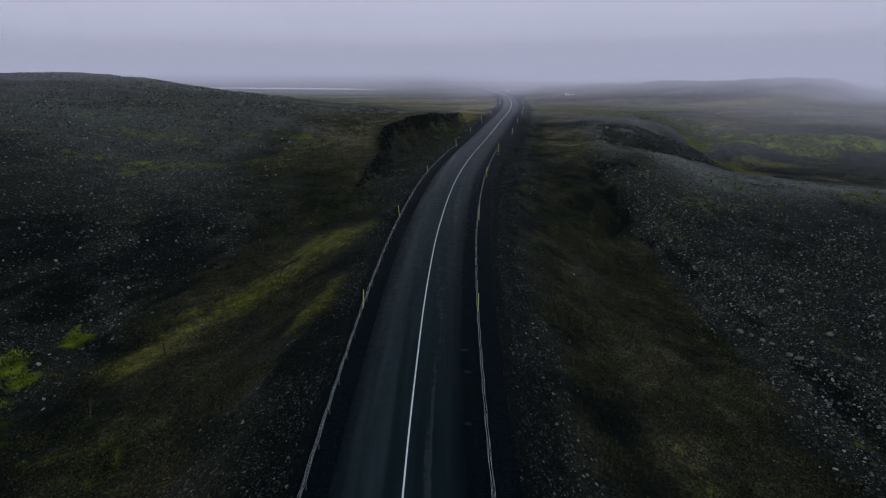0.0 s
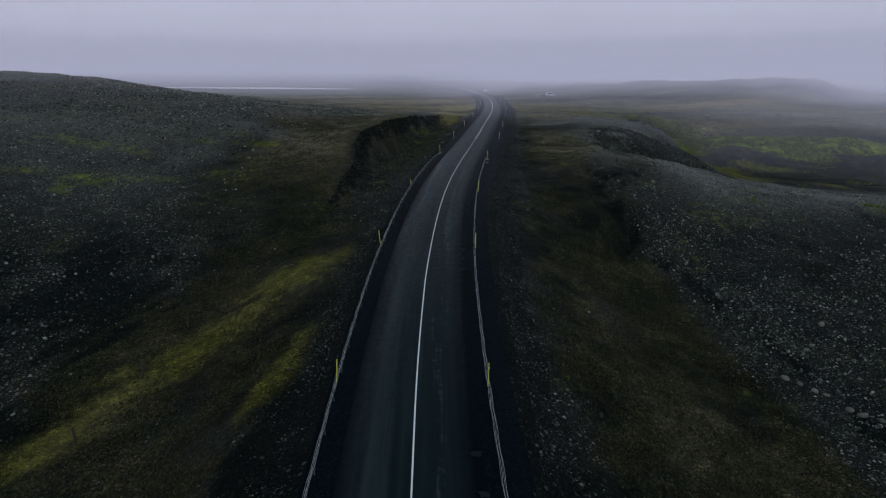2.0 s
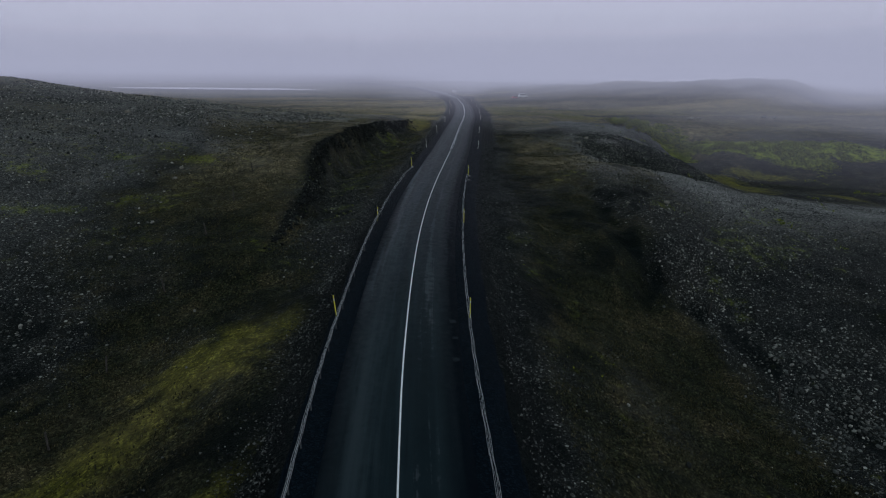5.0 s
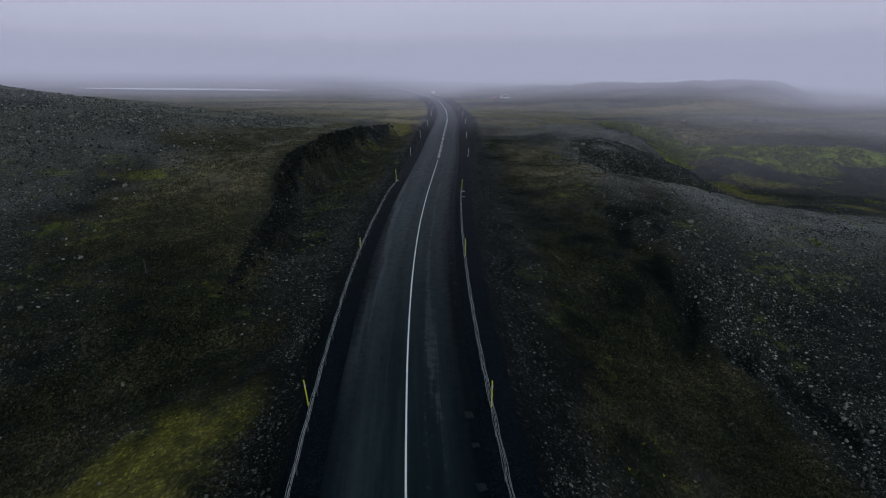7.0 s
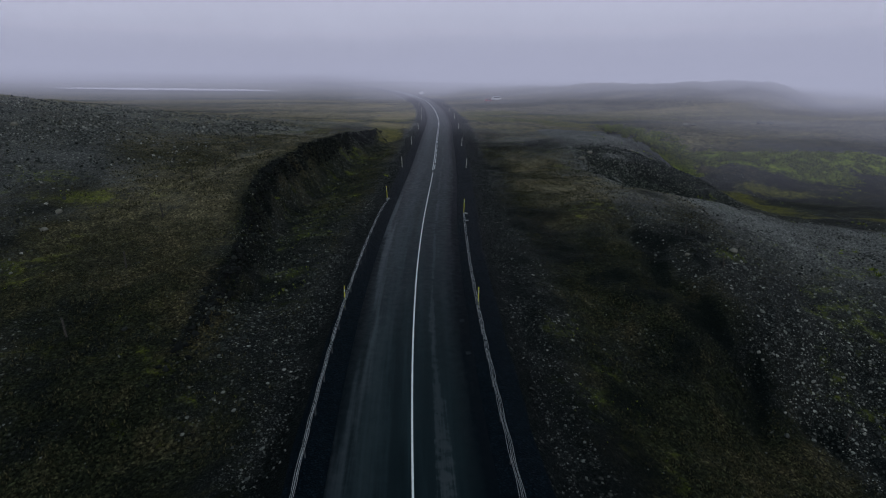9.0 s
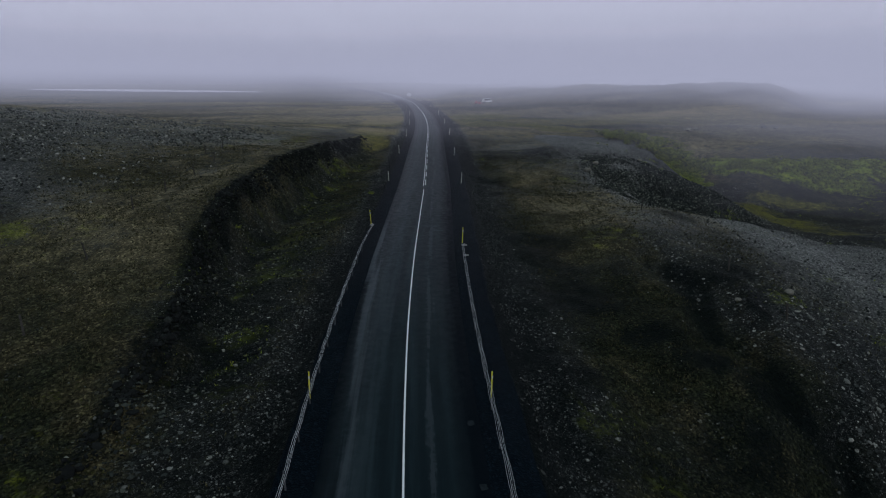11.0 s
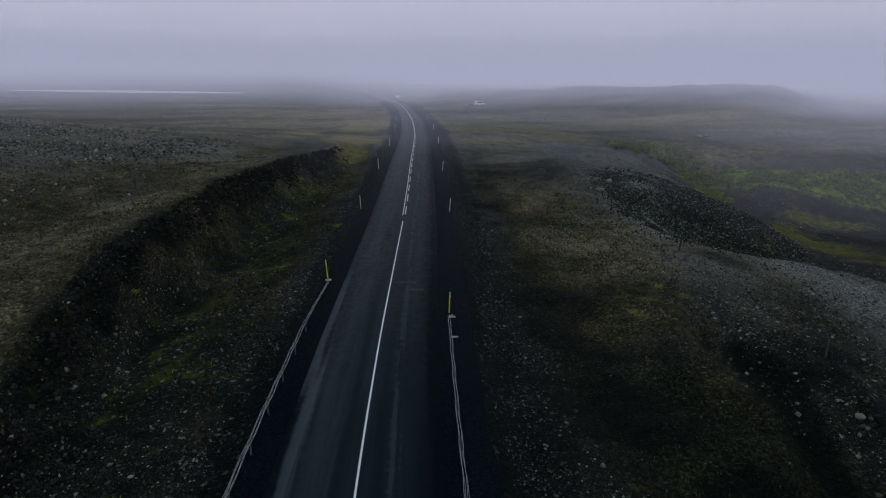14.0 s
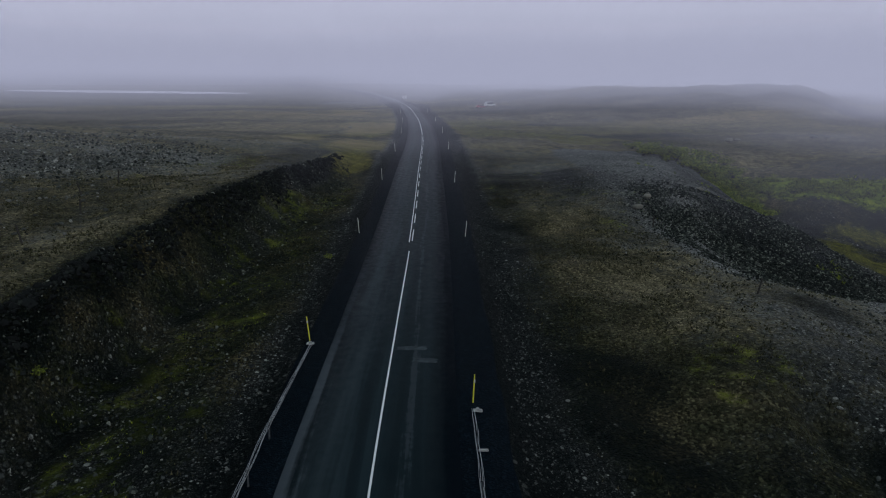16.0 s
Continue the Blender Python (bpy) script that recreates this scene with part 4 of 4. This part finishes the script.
MARKERS = [(38.4, -4.2, 3), (38.0, 3.72, 1), (59.3, -4.35, -6), (58.9, 3.78, 0), (78.7, -4.15, 1), (78.5, 3.78, 0), (107.3, -4.3, -4), (101.6, 3.72, 2),
           (127.3, -4.4, -4), (126.4, 4.4, 4), (152.5, -4.5, -3), (150.5, 4.4, 5), (179.5, -4.5, -3), (182.0, 4.5, 4), (209, -4.5, 2), (211, 4.5, 3), (239, -4.5, 0), (244, 4.5, 2), (275, -4.5, 1), (280, 4.6, 0)]
post = marker_post(YELLOW, "thin yellow plastic marker post at the road's edge")
pale_post = marker_post(HAZED_YELLOW, "thin plastic marker post at the road's edge, its yellow paled for haze")
first_pale = min(k for k, row in enumerate(MARKERS) if row[0] > 120)
for k, (y, d, lean) in enumerate(MARKERS):
    m = Matrix.Translation(beside(y, d, -0.1)) @ pose(0, 0, 0, 0, lean, 10 * (k % 3))
    if k == 0:
        post.matrix_basis = m
    elif k == first_pale:
        pale_post.matrix_basis = m
    else:
        copy_thing(pale_post if y > 120 else post, m)


# ---- mended patches and loose stones on the asphalt ----
def mended(y, d, wide, long_, turn):
    bm = bmesh.new()
    prism(bm, -wide / 2, wide / 2, -long_ / 2, long_ / 2, -0.004, 0.006, 0.97)
    bmesh.ops.subdivide_edges(bm, edges=[e for e in bm.edges if abs(e.verts[0].co.z - e.verts[1].co.z) < 0.001], cuts=5)
    r_ = random.Random(int(y * 10))
    for v in bm.verts:
        v.co.x += r_.uniform(-0.13, 0.13) * min(1, wide)
        v.co.y += r_.uniform(-0.16, 0.16) * min(1, long_)
    ob = part("asphalt_patch", bm, PATCHED if wide > 1 else STAINED)
    ob.matrix_basis = Matrix.Translation(beside(y, d, 0.032 - 0.017 * abs(d))) @ pose(0, 0, 0, 0, 0.95 * (1 if d > 0 else -1), turn)
    tagged(ob, "pale ragged repair patch in the asphalt", "asphalt patch", kind="structure")


for row in ((106.3, 0.95, 1.5, 0.35, -6), (105.1, 1.6, 1.1, 0.4, -12), (32.7, 2.75, 0.5, 0.45, 0), (30.3, 2.85, 0.35, 0.5, 20), (25.6, 2.85, 0.3, 0.4, 0),
            (58.4, 2.7, 0.35, 0.7, 0), (56.3, 2.8, 0.3, 0.4, 0), (54.0, 2.75, 0.35, 0.6, 10), (76.6, 2.7, 0.25, 0.35, 0), (72.9, 2.8, 0.25, 0.4, 0)):
    mended(*row)


# ---- old fence posts ----
def level(x, y):
    return float(land(np.array([x]), np.array([y]))[0])


def fence_post():
    bm = bmesh.new()
    rod(bm, 0.065, 0.055, -0.3, 1.15, 7)
    prism(bm, 0.05, 0.075, -0.02, 0.02, 0.85, 0.9, 1.0)
    rng = random.Random(3)
    for v in bm.verts:
        v.co.x += rng.uniform(-0.008, 0.008) + 0.02 * max(v.co.z, 0)
    ob = part("fence_post", bm, WOOD)
    return tagged(ob, "weathered thin wooden fence post leaning on the slope", "fence post", "old fence posts")


FENCE = [(-22.4, 33.4), (-20.5, 40.1), (-20.0, 47.6), (-19.7, 55.2), (-19.6, 62.3), (-18.4, 70.5), (-17.4, 79), (-16.7, 87), (-16.3, 95), (-15.8, 103.2), (-14.9, 109), (-14.1, 116.7), (-13.6, 124), (-15.3, 129), (-14.5, 135),
         (23.0, 37.0), (25.2, 48.6), (26.8, 61.3), (27.2, 72.5), (27.0, 85.9), (28.4, 93.9), (30.2, 111), (34.4, 131.5)]
rng = random.Random(8)
stake = fence_post()
for k, (x, y) in enumerate(FENCE):
    m = Matrix.Translation((x, y, level(x, y) - 0.03)) @ pose(0, 0, 0, rng.uniform(-7, 7), rng.uniform(-9, 9), rng.uniform(0, 360))
    if k == 0:
        stake.matrix_basis = m
    else:
        copy_thing(stake, m)


# ---- far vehicles and sign ----
def wheels(root, spots, r):
    for x, y in spots:
        bm = bmesh.new()
        made = bmesh.ops.create_cone(bm, cap_ends=True, segments=14, radius1=r, radius2=r, depth=0.22)["verts"]
        bmesh.ops.rotate(bm, verts=made, matrix=Matrix.Rotation(radians(90), 3, "X"))
        bmesh.ops.translate(bm, verts=made, vec=(x, y, r))
        wheel = part("wheel", bm, RUBBER, root)
        bm = bmesh.new()
        made = bmesh.ops.create_cone(bm, cap_ends=True, segments=12, radius1=r * 0.6, radius2=r * 0.52, depth=0.26)["verts"]
        bmesh.ops.rotate(bm, verts=made, matrix=Matrix.Rotation(radians(90), 3, "X"))
        bmesh.ops.translate(bm, verts=made, vec=(x, y, r))
        part("rim", bm, STEEL, wheel, "dull steel rim")


def vehicle(name, label, category, size, paint, cabin, at, turn):
    lx, ly, lz = size
    root = tagged(new(name), label, category)
    bm = bmesh.new()
    prism(bm, -lx / 2, lx / 2, -ly / 2, ly / 2, 0.32, lz * cabin, 0.97, 0.12)
    part("body", bm, paint, root)
    bm = bmesh.new()
    prism(bm, -lx * 0.42, lx * 0.34, -ly * 0.46, ly * 0.46, lz * cabin - 0.05, lz, 0.86, 0.10)
    part("roof", bm, paint, root)
    for s in (-1, 1):
        bm = bmesh.new()
        prism(bm, -lx * 0.36, lx * 0.28, s * ly * 0.455 - 0.03, s * ly * 0.455 + 0.03, lz * cabin + 0.05, lz * 0.93, 0.94)
        part("window", bm, GLASS_DARK, root, "dark side window")
        bm = bmesh.new()
        prism(bm, lx / 2 - 0.06, lx / 2 + 0.015, s * ly * 0.33 - 0.16, s * ly * 0.33 + 0.16, lz * cabin - 0.34, lz * cabin - 0.16, 0.9)
        part("headlight", bm, WHITE_BAND, root, "pale glass headlight")
    wheels(root, [(x, y) for x in (-lx * 0.32, lx * 0.32) for y in (-ly * 0.45, ly * 0.45)], 0.34)
    root.matrix_basis = Matrix.Translation((at[0], at[1], level(*at) - 0.02)) @ pose(0, 0, 0, 0, 0, turn)


vehicle("parked_car", "small white car parked on the misty plain", "car", (3.8, 1.7, 1.75), VAN_WHITE, 0.58, (60.2, 295.0), 8)
vehicle("parked_car", "small red car parked beside a white one", "car", (3.0, 1.5, 1.3), CAR_RED, 0.6, (56.6, 294.4), 24)


def road_sign(x, y):
    root = tagged(new("road_sign"), "plain white road sign on two steel poles", "road sign")
    bm = bmesh.new()
    prism(bm, -1.1, 1.1, -0.03, 0.03, 1.0, 2.4, 1.0, 0.02)
    part("board", bm, WHITE_BAND, root, "blank white board")
    for s in (-0.8, 0.8):
        bm = bmesh.new()
        rod(bm, 0.05, 0.05, -0.3, 2.3, 8, (s, 0.07))
        part("pole", bm, STEEL, root)
    root.matrix_basis = Matrix.Translation((x, y, level(x, y)))


road_sign(39.2, 379)


# ---- stones ----
def ball(level_):
    bm = bmesh.new()
    bmesh.ops.create_icosphere(bm, subdivisions=level_, radius=1)
    v = np.array([p.co for p in bm.verts])
    f = np.array([[q.index for q in t.verts] for t in bm.faces])
    bm.free()
    return v, f


def lump():
    """A small eight-sided lump."""
    v = np.array([[1, 0, 0], [-1, 0, 0], [0, 1, 0], [0, -1, 0], [0, 0, 1], [0, 0, -1.0]])
    return v, np.array([[a, b, 4] if (a < 1) == (b < 3) else [b, a, 4] for a in (0, 1) for b in (2, 3)] + [[b, a, 5] if (a < 1) == (b < 3) else [a, b, 5] for a in (0, 1) for b in (2, 3)])


def turned(n, gen):
    """n random turns, as matrices: any heading and a slight tip."""
    a, b, c = gen.uniform(0, 2 * math.pi, n), gen.normal(0, 0.5, n), gen.normal(0, 0.5, n)
    ca, sa, cb, sb, cc, sc = np.cos(a), np.sin(a), np.cos(b), np.sin(b), np.cos(c), np.sin(c)
    z, o = np.zeros(n), np.ones(n)
    rz = np.stack([ca, -sa, z, sa, ca, z, z, z, o], -1).reshape(n, 3, 3)
    rx = np.stack([o, z, z, z, cb, -sb, z, sb, cb], -1).reshape(n, 3, 3)
    ry = np.stack([cc, z, sc, z, o, z, -sc, z, cc], -1).reshape(n, 3, 3)
    return rz @ rx @ ry


def scattered(count, box_, weight, gen):
    """Places in the box, as likely as weight(x, y) says."""
    got = []
    while sum(len(g) for g in got) < count:
        x, y = gen.uniform(box_[0], box_[1], 40000), gen.uniform(box_[2], box_[3], 40000)
        got.append(np.stack([x, y], -1)[gen.uniform(0, 1, 40000) < weight(x, y)])
    return np.concatenate(got)[:count]


def stones(name, places, sizes, mat, label, category, gen, sink=0.25):
    v, f = (ball(1) if sizes.mean() > 0.08 else lump())
    n = len(places)
    shape = v[None] * gen.uniform(0.72, 1.25, (n, len(v), 1)) * gen.uniform(0.6, 1.25, (n, 1, 3)) * np.array([1, 1, 0.75])
    shape = np.einsum("nij,nvj->nvi", turned(n, gen), shape) * sizes[:, None, None]
    off = places[:, 0] - road_x(places[:, 1])
    top = road_z(places[:, 1]) - 0.1 - 0.6 * np.clip(np.abs(off) - np.where(off < 0, 4.45, 4.8), 0, 9)
    z = np.maximum(land(places[:, 0], places[:, 1]), np.where(np.abs(off) < 6, top, -99)) + sizes * (0.55 - sink)
    shape += np.concatenate([places, z[:, None]], -1)[:, None]
    faces = (f[None] + len(v) * np.arange(n)[:, None, None]).reshape(-1, 3)
    ob = new(name, mesh_of(name, shape.reshape(-1, 3), faces, mat, False))
    return tagged(ob, label, category, kind="stuff")


gen = np.random.default_rng(21)


def bare(x, y):
    c = covers(x, y)
    return np.clip(1 - 0.9 * c[:, 0] - c[:, 1] - 0.8 * c[:, 2], 0.03, 1)


def clumps(x, y, size, seed):
    return np.clip(0.5 + 1.3 * layered(x, y, size, 3, seed), 0.03, 1)


def left_hill(x, y):
    off = x - road_x(y)
    return bare(x, y) * clumps(x, y, 9, 101) * np.maximum(smooth(20, 30, -off), 0.05) * (off < -9) * np.clip(60 / (y + 10), 0.35, 1) * np.where((y > 110) & (off < -18), 1.6, 0.8)


def right_hill(x, y):
    off = x - road_x(y)
    return bare(x, y) * clumps(x, y, 7, 103) * np.maximum(smooth(22, 28, off + np.clip(0.3 * (y - 60), 0, 7)), 0.04) * (off > 8) * np.clip((50 / (y + 5)) ** 1.1, 0.22, 1)


def verge_strip(x, y):
    off = x - road_x(y)
    strip = np.where(off < 0, smooth(4.8, 5.7, -off) * (1 - smooth(6.6, 8.4, -off)), smooth(5.3, 6.1, off) * (1 - smooth(6.8, 8.8, off)))
    return strip * clumps(x, y, 2.5, 107)


at = scattered(22000, (-100, -8, 16, 195), left_hill, gen)
stones("stones", at, 0.05 + 0.042 * gen.exponential(1.0, len(at)).clip(0, 2.6) * (0.95 + at[:, 1] / 400), GREY, "grey and pale lava stones strewn over the black slope", "stones", gen)
at = scattered(5000, (-70, -4, 118, 195), left_hill, gen)
stones("stones", at, 0.06 + 0.05 * gen.exponential(1.0, len(at)).clip(0, 2.6), STONE, "pale stones strewn over the stony plateau", "stones", gen)
at = scattered(34000, (8, 80, 16, 152), right_hill, gen)
stones("stones", at, 0.045 + 0.056 * gen.exponential(1.0, len(at)).clip(0, 3.2) * np.interp(at[:, 1], [65, 85], [0.85, 0.5]), GREY, "grey and pale lava stones strewn over the black slope", "stones", gen)
at = scattered(21000, (-12, 26, 15, 135), verge_strip, gen)
stones("roadside_gravel", at, 0.026 + 0.018 * gen.exponential(1.0, len(at)).clip(0, 4), PEBBLE, "coarse grey gravel on the road embankment", "gravel", gen)


def sprinkled(x, y):
    off = np.abs(x - road_x(y))
    c = covers(x, y)
    return smooth(6.5, 9, off) * (1 - smooth(30, 38, off)) * np.clip(1 - 1.2 * c[:, 1], 0.1, 1) * clumps(x, y, 5, 197) * np.clip((45 / (y + 5)) ** 1.4, 0.12, 1)


at = scattered(10000, (-36, 46, 14, 138), sprinkled, gen)
stones("strewn_pebbles", at, 0.022 + 0.020 * gen.exponential(1.0, len(at)).clip(0, 3.5), PEBBLE, "small grey and pale stones strewn through the thin grass", "pebbles", gen)


def near_slopes(x, y):
    off = x - road_x(y)
    right = smooth(29, 33, off + np.clip(0.3 * (y - 60), 0, 7)) * (1 - smooth(50, 60, off)) * (1 - smooth(70, 100, y))
    left = 0.35 * smooth(22, 30, -off) * smooth(55, 70, y) * (1 - smooth(120, 140, y))
    return np.maximum(right, left) * np.clip(0.2 + 1.6 * layered(x, y, 6, 3, 191), 0.02, 1) * bare(x, y)


at = scattered(2400, (-80, 60, 24, 140), near_slopes, gen)
stones("stones", at, 0.07 + 0.04 * gen.exponential(1.0, len(at)).clip(0, 2.8), PALE, "larger pale lava stones strewn in drifts over the slopes", "stones", gen)


def bank_face(x, y):
    off = road_x(y) - x
    edge, foot = eased(BANK_Y, np.array(BANK_EDGE), y), eased(BANK_Y, np.array(BANK_FOOT), y)
    return np.maximum(smooth(-1.5, 0.5, off - foot) * (1 - smooth(-0.3, 0.8, off - edge)), 0.4 * smooth(7, 9, off) * (off < edge)) * smooth(72, 84, y) * (1 - smooth(160, 170, y)) * clumps(x, y, 3, 109)


def bank_top(x, y):
    off = road_x(y) - x
    edge, foot = eased(BANK_Y, np.array(BANK_EDGE), y), eased(BANK_Y, np.array(BANK_FOOT), y)
    rise = (off - foot) / (edge - foot)
    return smooth(0.45, 0.8, rise) * (1 - smooth(0.95, 1.15, rise)) * smooth(72, 84, y) * (1 - smooth(160, 170, y)) * np.maximum(clumps(x, y, 4, 149), 0.45)


# near-black blocks deepen the dark painted under the bank's rim
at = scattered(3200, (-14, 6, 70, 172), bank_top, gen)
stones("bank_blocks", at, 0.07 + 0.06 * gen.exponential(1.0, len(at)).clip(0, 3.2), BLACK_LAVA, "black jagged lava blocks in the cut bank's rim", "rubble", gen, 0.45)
at = scattered(12000, (-14, 6, 70, 172), bank_face, gen)
stones("bank_rubble", at, 0.035 + 0.028 * gen.exponential(1.0, len(at)).clip(0, 4), CRAG, "dark broken lava rubble on the steep cut bank", "rubble", gen)


def crest(x, y):
    ridge_y = np.interp(x, [28, 33, 36, 40, 50, 64, 80], [125, 118, 113.5, 111.5, 108, 103, 98])
    return np.maximum(np.exp(-((y - ridge_y) / 2.2) ** 2), np.exp(-((x - 40) / 6) ** 2 - ((y - 143) / 4) ** 2)) * clumps(x, y, 4, 127)


at = scattered(2600, (27, 80, 92, 152), crest, gen)
stones("stones", at, 0.035 + 0.025 * gen.exponential(1.0, len(at)).clip(0, 4), STONE, "pale pebbles along the crest of the spur", "stones", gen)

def flank_rubble(x, y):
    off = x - road_x(y)
    return smooth(22, 27, off) * (1 - smooth(44, 50, off)) * smooth(113, 119, y) * (1 - smooth(138, 146, y)) * clumps(x, y, 2.5, 181)


at = scattered(32000, (30, 68, 110, 160), flank_rubble, gen)
stones("spur_rubble", at, 0.05 + 0.035 * gen.exponential(1.0, len(at)).clip(0, 3), CRAG, "grey and black lava rubble on the flank of the spur", "rubble", gen)

# single pale boulders
SPOTS = [(28.3, 52.4, 0.42), (28.8, 51.3, 0.36), (29.3, 50.2, 0.33), (29.9, 49.7, 0.28), (30.6, 48.0, 0.34), (30.9, 47.1, 0.40), (31.8, 46.4, 0.32), (36.4, 60.4, 0.5), (36.3, 51.6, 0.38), (35.6, 46.5, 0.36),
         (31.2, 90.8, 0.42), (34.9, 135.8, 0.72), (37.2, 138.2, 0.5), (-58.1, 112.3, 0.6), (-42.8, 129.4, 0.6), (-29.9, 119, 0.5), (89.7, 199, 1.1), (92.5, 200, 0.8), (117, 206, 1.2), (120, 205, 0.9),
         (25.8, 89.0, 0.26), (-24.6, 96.6, 0.4), (-24.4, 93.4, 0.36), (8.3, 234, 0.7), (33, 57, 0.3), (34.5, 55, 0.28), (47, 143.5, 0.5)]
v, f = ball(2)
shapes = []
for k in range(4):
    g = np.random.default_rng(50 + k)
    w = v * (1 + 0.22 * np.array([[noise.noise(Vector(p) * 1.3 + Vector((7.0 * k, 0, 0)))] for p in v])) * g.uniform(0.75, 1.2, 3) * (1, 1, 0.72)
    shapes.append(mesh_of("boulder", w, f, BOULDER, False))
for k, (x, y, r) in enumerate(SPOTS):
    ob = new("boulder", shapes[k % 4])
    ob.matrix_basis = Matrix.Translation((x, y, level(x, y) + 0.18 * r)) @ pose(0, 0, 0, 0, 0, 73 * k) @ Matrix.Scale(0.78 * r, 4)
    tagged(ob, "pale weathered lava boulder lying on dark gravel", "boulder", "pale boulders on the slopes")


# ---- grass and scrub ----
def tufts(name, places, height, mat, label, category, gen, blades=5, spread=0.5):
    n = len(places)
    base = np.concatenate([places, land(places[:, 0], places[:, 1])[:, None] - 0.02], -1)
    a = gen.uniform(0, 2 * math.pi, (n, blades))
    lean = gen.uniform(0.2, 1.0, (n, blades)) * spread
    h = height[:, None] * gen.uniform(0.5, 1.15, (n, blades))
    root_ = base[:, None] + np.stack([np.cos(a), np.sin(a), 0 * a], -1) * (height[:, None] * gen.uniform(0.0, 0.5, (n, blades)))[..., None]
    tip = root_ + np.stack([np.cos(a) * lean * h, np.sin(a) * lean * h, h], -1)
    across = np.stack([-np.sin(a), np.cos(a), 0 * a], -1) * (0.22 * h)[..., None]
    v_ = np.stack([root_ - across, root_ + across, tip], 2).reshape(-1, 3)
    ob = new(name, mesh_of(name, v_, np.arange(len(v_)).reshape(-1, 3), mat, False))
    return tagged(ob, label, category, kind="stuff")


def turf_weight(x, y):
    c = covers(x, y)
    return np.clip(c[:, 0] - 0.8 * c[:, 1] - c[:, 3], 0, 1) * clumps(x, y, 1.6, 121) * np.clip(50 / (y + 5), 0.15, 1)


at = scattered(70000, (-40, 45, 16, 150), turf_weight, gen)
tufts("dry_grass", at, gen.uniform(0.06, 0.18, len(at)), GRASS, "short brown and olive dry grass on the slopes", "grass", gen)


def scrub_weight(x, y):
    return np.clip(covers(x, y)[:, 2] * 1.2 - 0.1, 0, 1) * clumps(x, y, 2.2, 123)


at = scattered(9000, (-40, 110, 20, 185), scrub_weight, gen)
tufts("willow_scrub", at, np.where(at[:, 0] > 45, gen.uniform(0.15, 0.45, len(at)), gen.uniform(0.05, 0.15, len(at))), LEAVES, "low yellow-green willow scrub growing in hollows", "scrub", gen, 6, 1.3)


# ---- willow shrubs ----
def shrub(x, y, size, seed):
    """A low willow: several crooked stems and a loose, uneven crown of small leaves."""
    g = np.random.default_rng(seed)
    if size < 0.6:
        root = tagged(new("willow_shrub"), "small bright yellow-green tuft growing on the dark bank", "shrub")
    else:
        root = tagged(new("willow_shrub"), "low willow shrub with yellow-green leaves in a hollow", "shrub", "willow shrubs in the gully")
    ends = []
    bm = bmesh.new()
    for k in range(7):
        a, reach = g.uniform(0, 2 * math.pi), g.uniform(0.3, 0.85) * size
        tip = Vector((math.cos(a) * reach, math.sin(a) * reach, size * g.uniform(0.35, 0.75)))
        knee = tip * 0.5 + Vector((g.uniform(-0.1, 0.1), g.uniform(-0.1, 0.1), 0.08 * size))
        for p, q, r in ((Vector((0, 0, -0.1)), knee, 0.03), (knee, tip, 0.018)):
            made = bmesh.ops.create_cone(bm, cap_ends=True, segments=5, radius1=r * size, radius2=r * size * 0.6, depth=(q - p).length)["verts"]
            bmesh.ops.transform(bm, verts=made, matrix=Matrix.Translation((p + q) / 2) @ (q - p).to_track_quat("Z", "Y").to_matrix().to_4x4())
        ends += [tip, knee]
    part("stems", bm, WOOD, root, "thin crooked brown stems")
    n = 420
    heart = np.array([ends[i] for i in g.integers(0, len(ends), n)])
    c = heart + g.normal(0, 0.20 * size, (n, 3)) * (1, 1, 0.6)
    c[:, 2] = np.maximum(c[:, 2], 0.03)
    flat = np.array([[-1, 0, 0], [0, -0.5, 0.15], [1, 0, 0], [0, 0.5, 0.15]]) * 0.085 * size
    leaves = np.einsum("nij,vj->nvi", turned(n, g), flat) * g.uniform(0.6, 1.3, (n, 1, 1)) + c[:, None]
    crown = new("crown", mesh_of("crown", leaves.reshape(-1, 3), np.arange(4 * n).reshape(-1, 4), LEAVES, False))
    crown.parent = root
    root.matrix_basis = Matrix.Translation((x, y, level(x, y)))


shrub(3.3, 122.9, 0.45, 390)
shrub(-8.7, 104.6, 0.4, 391)
g_ = random.Random(77)
GULLY = [(g_.gauss(67.5, 4.0), g_.gauss(180.5, 3.6), g_.uniform(1.7, 2.9)) for _ in range(26)] + [(70 + 1.15 * k + g_.uniform(-1.5, 1.5), 173 - 1.1 * k + g_.uniform(-2, 2), g_.uniform(0.9, 1.5)) for k in range(16)]
for k, (x, y, size) in enumerate(GULLY):
    shrub(x, y, size, 400 + k)
for k, (x, y, size) in enumerate(((-29.8, 44.6, 1.0), (-28.8, 43.9, 0.7), (-32.6, 40.9, 1.2), (-33.4, 39.9, 0.9), (-30.6, 39.0, 1.0), (-29.6, 38.2, 0.7), (-31.6, 37.2, 0.8), (-29.9, 35.4, 0.7),
                                  (62, 171.5, 1.4), (64.5, 173, 1.6), (66, 170.6, 1.3), (60.4, 174, 1.2), (68, 172.4, 1.1), (57.5, 177, 1.7), (59.5, 179.5, 1.9), (62, 178, 1.6), (64.6, 180, 1.8), (61, 182, 1.5), (66.4, 177.4, 1.4), (70.5, 174.5, 1.3), (73.5, 171, 1.2), (77, 168.5, 1.1), (72, 166, 1.0), (80.5, 165.5, 1.1), (84, 162, 1.0))):
    shrub(x, y, size, 300 + k)
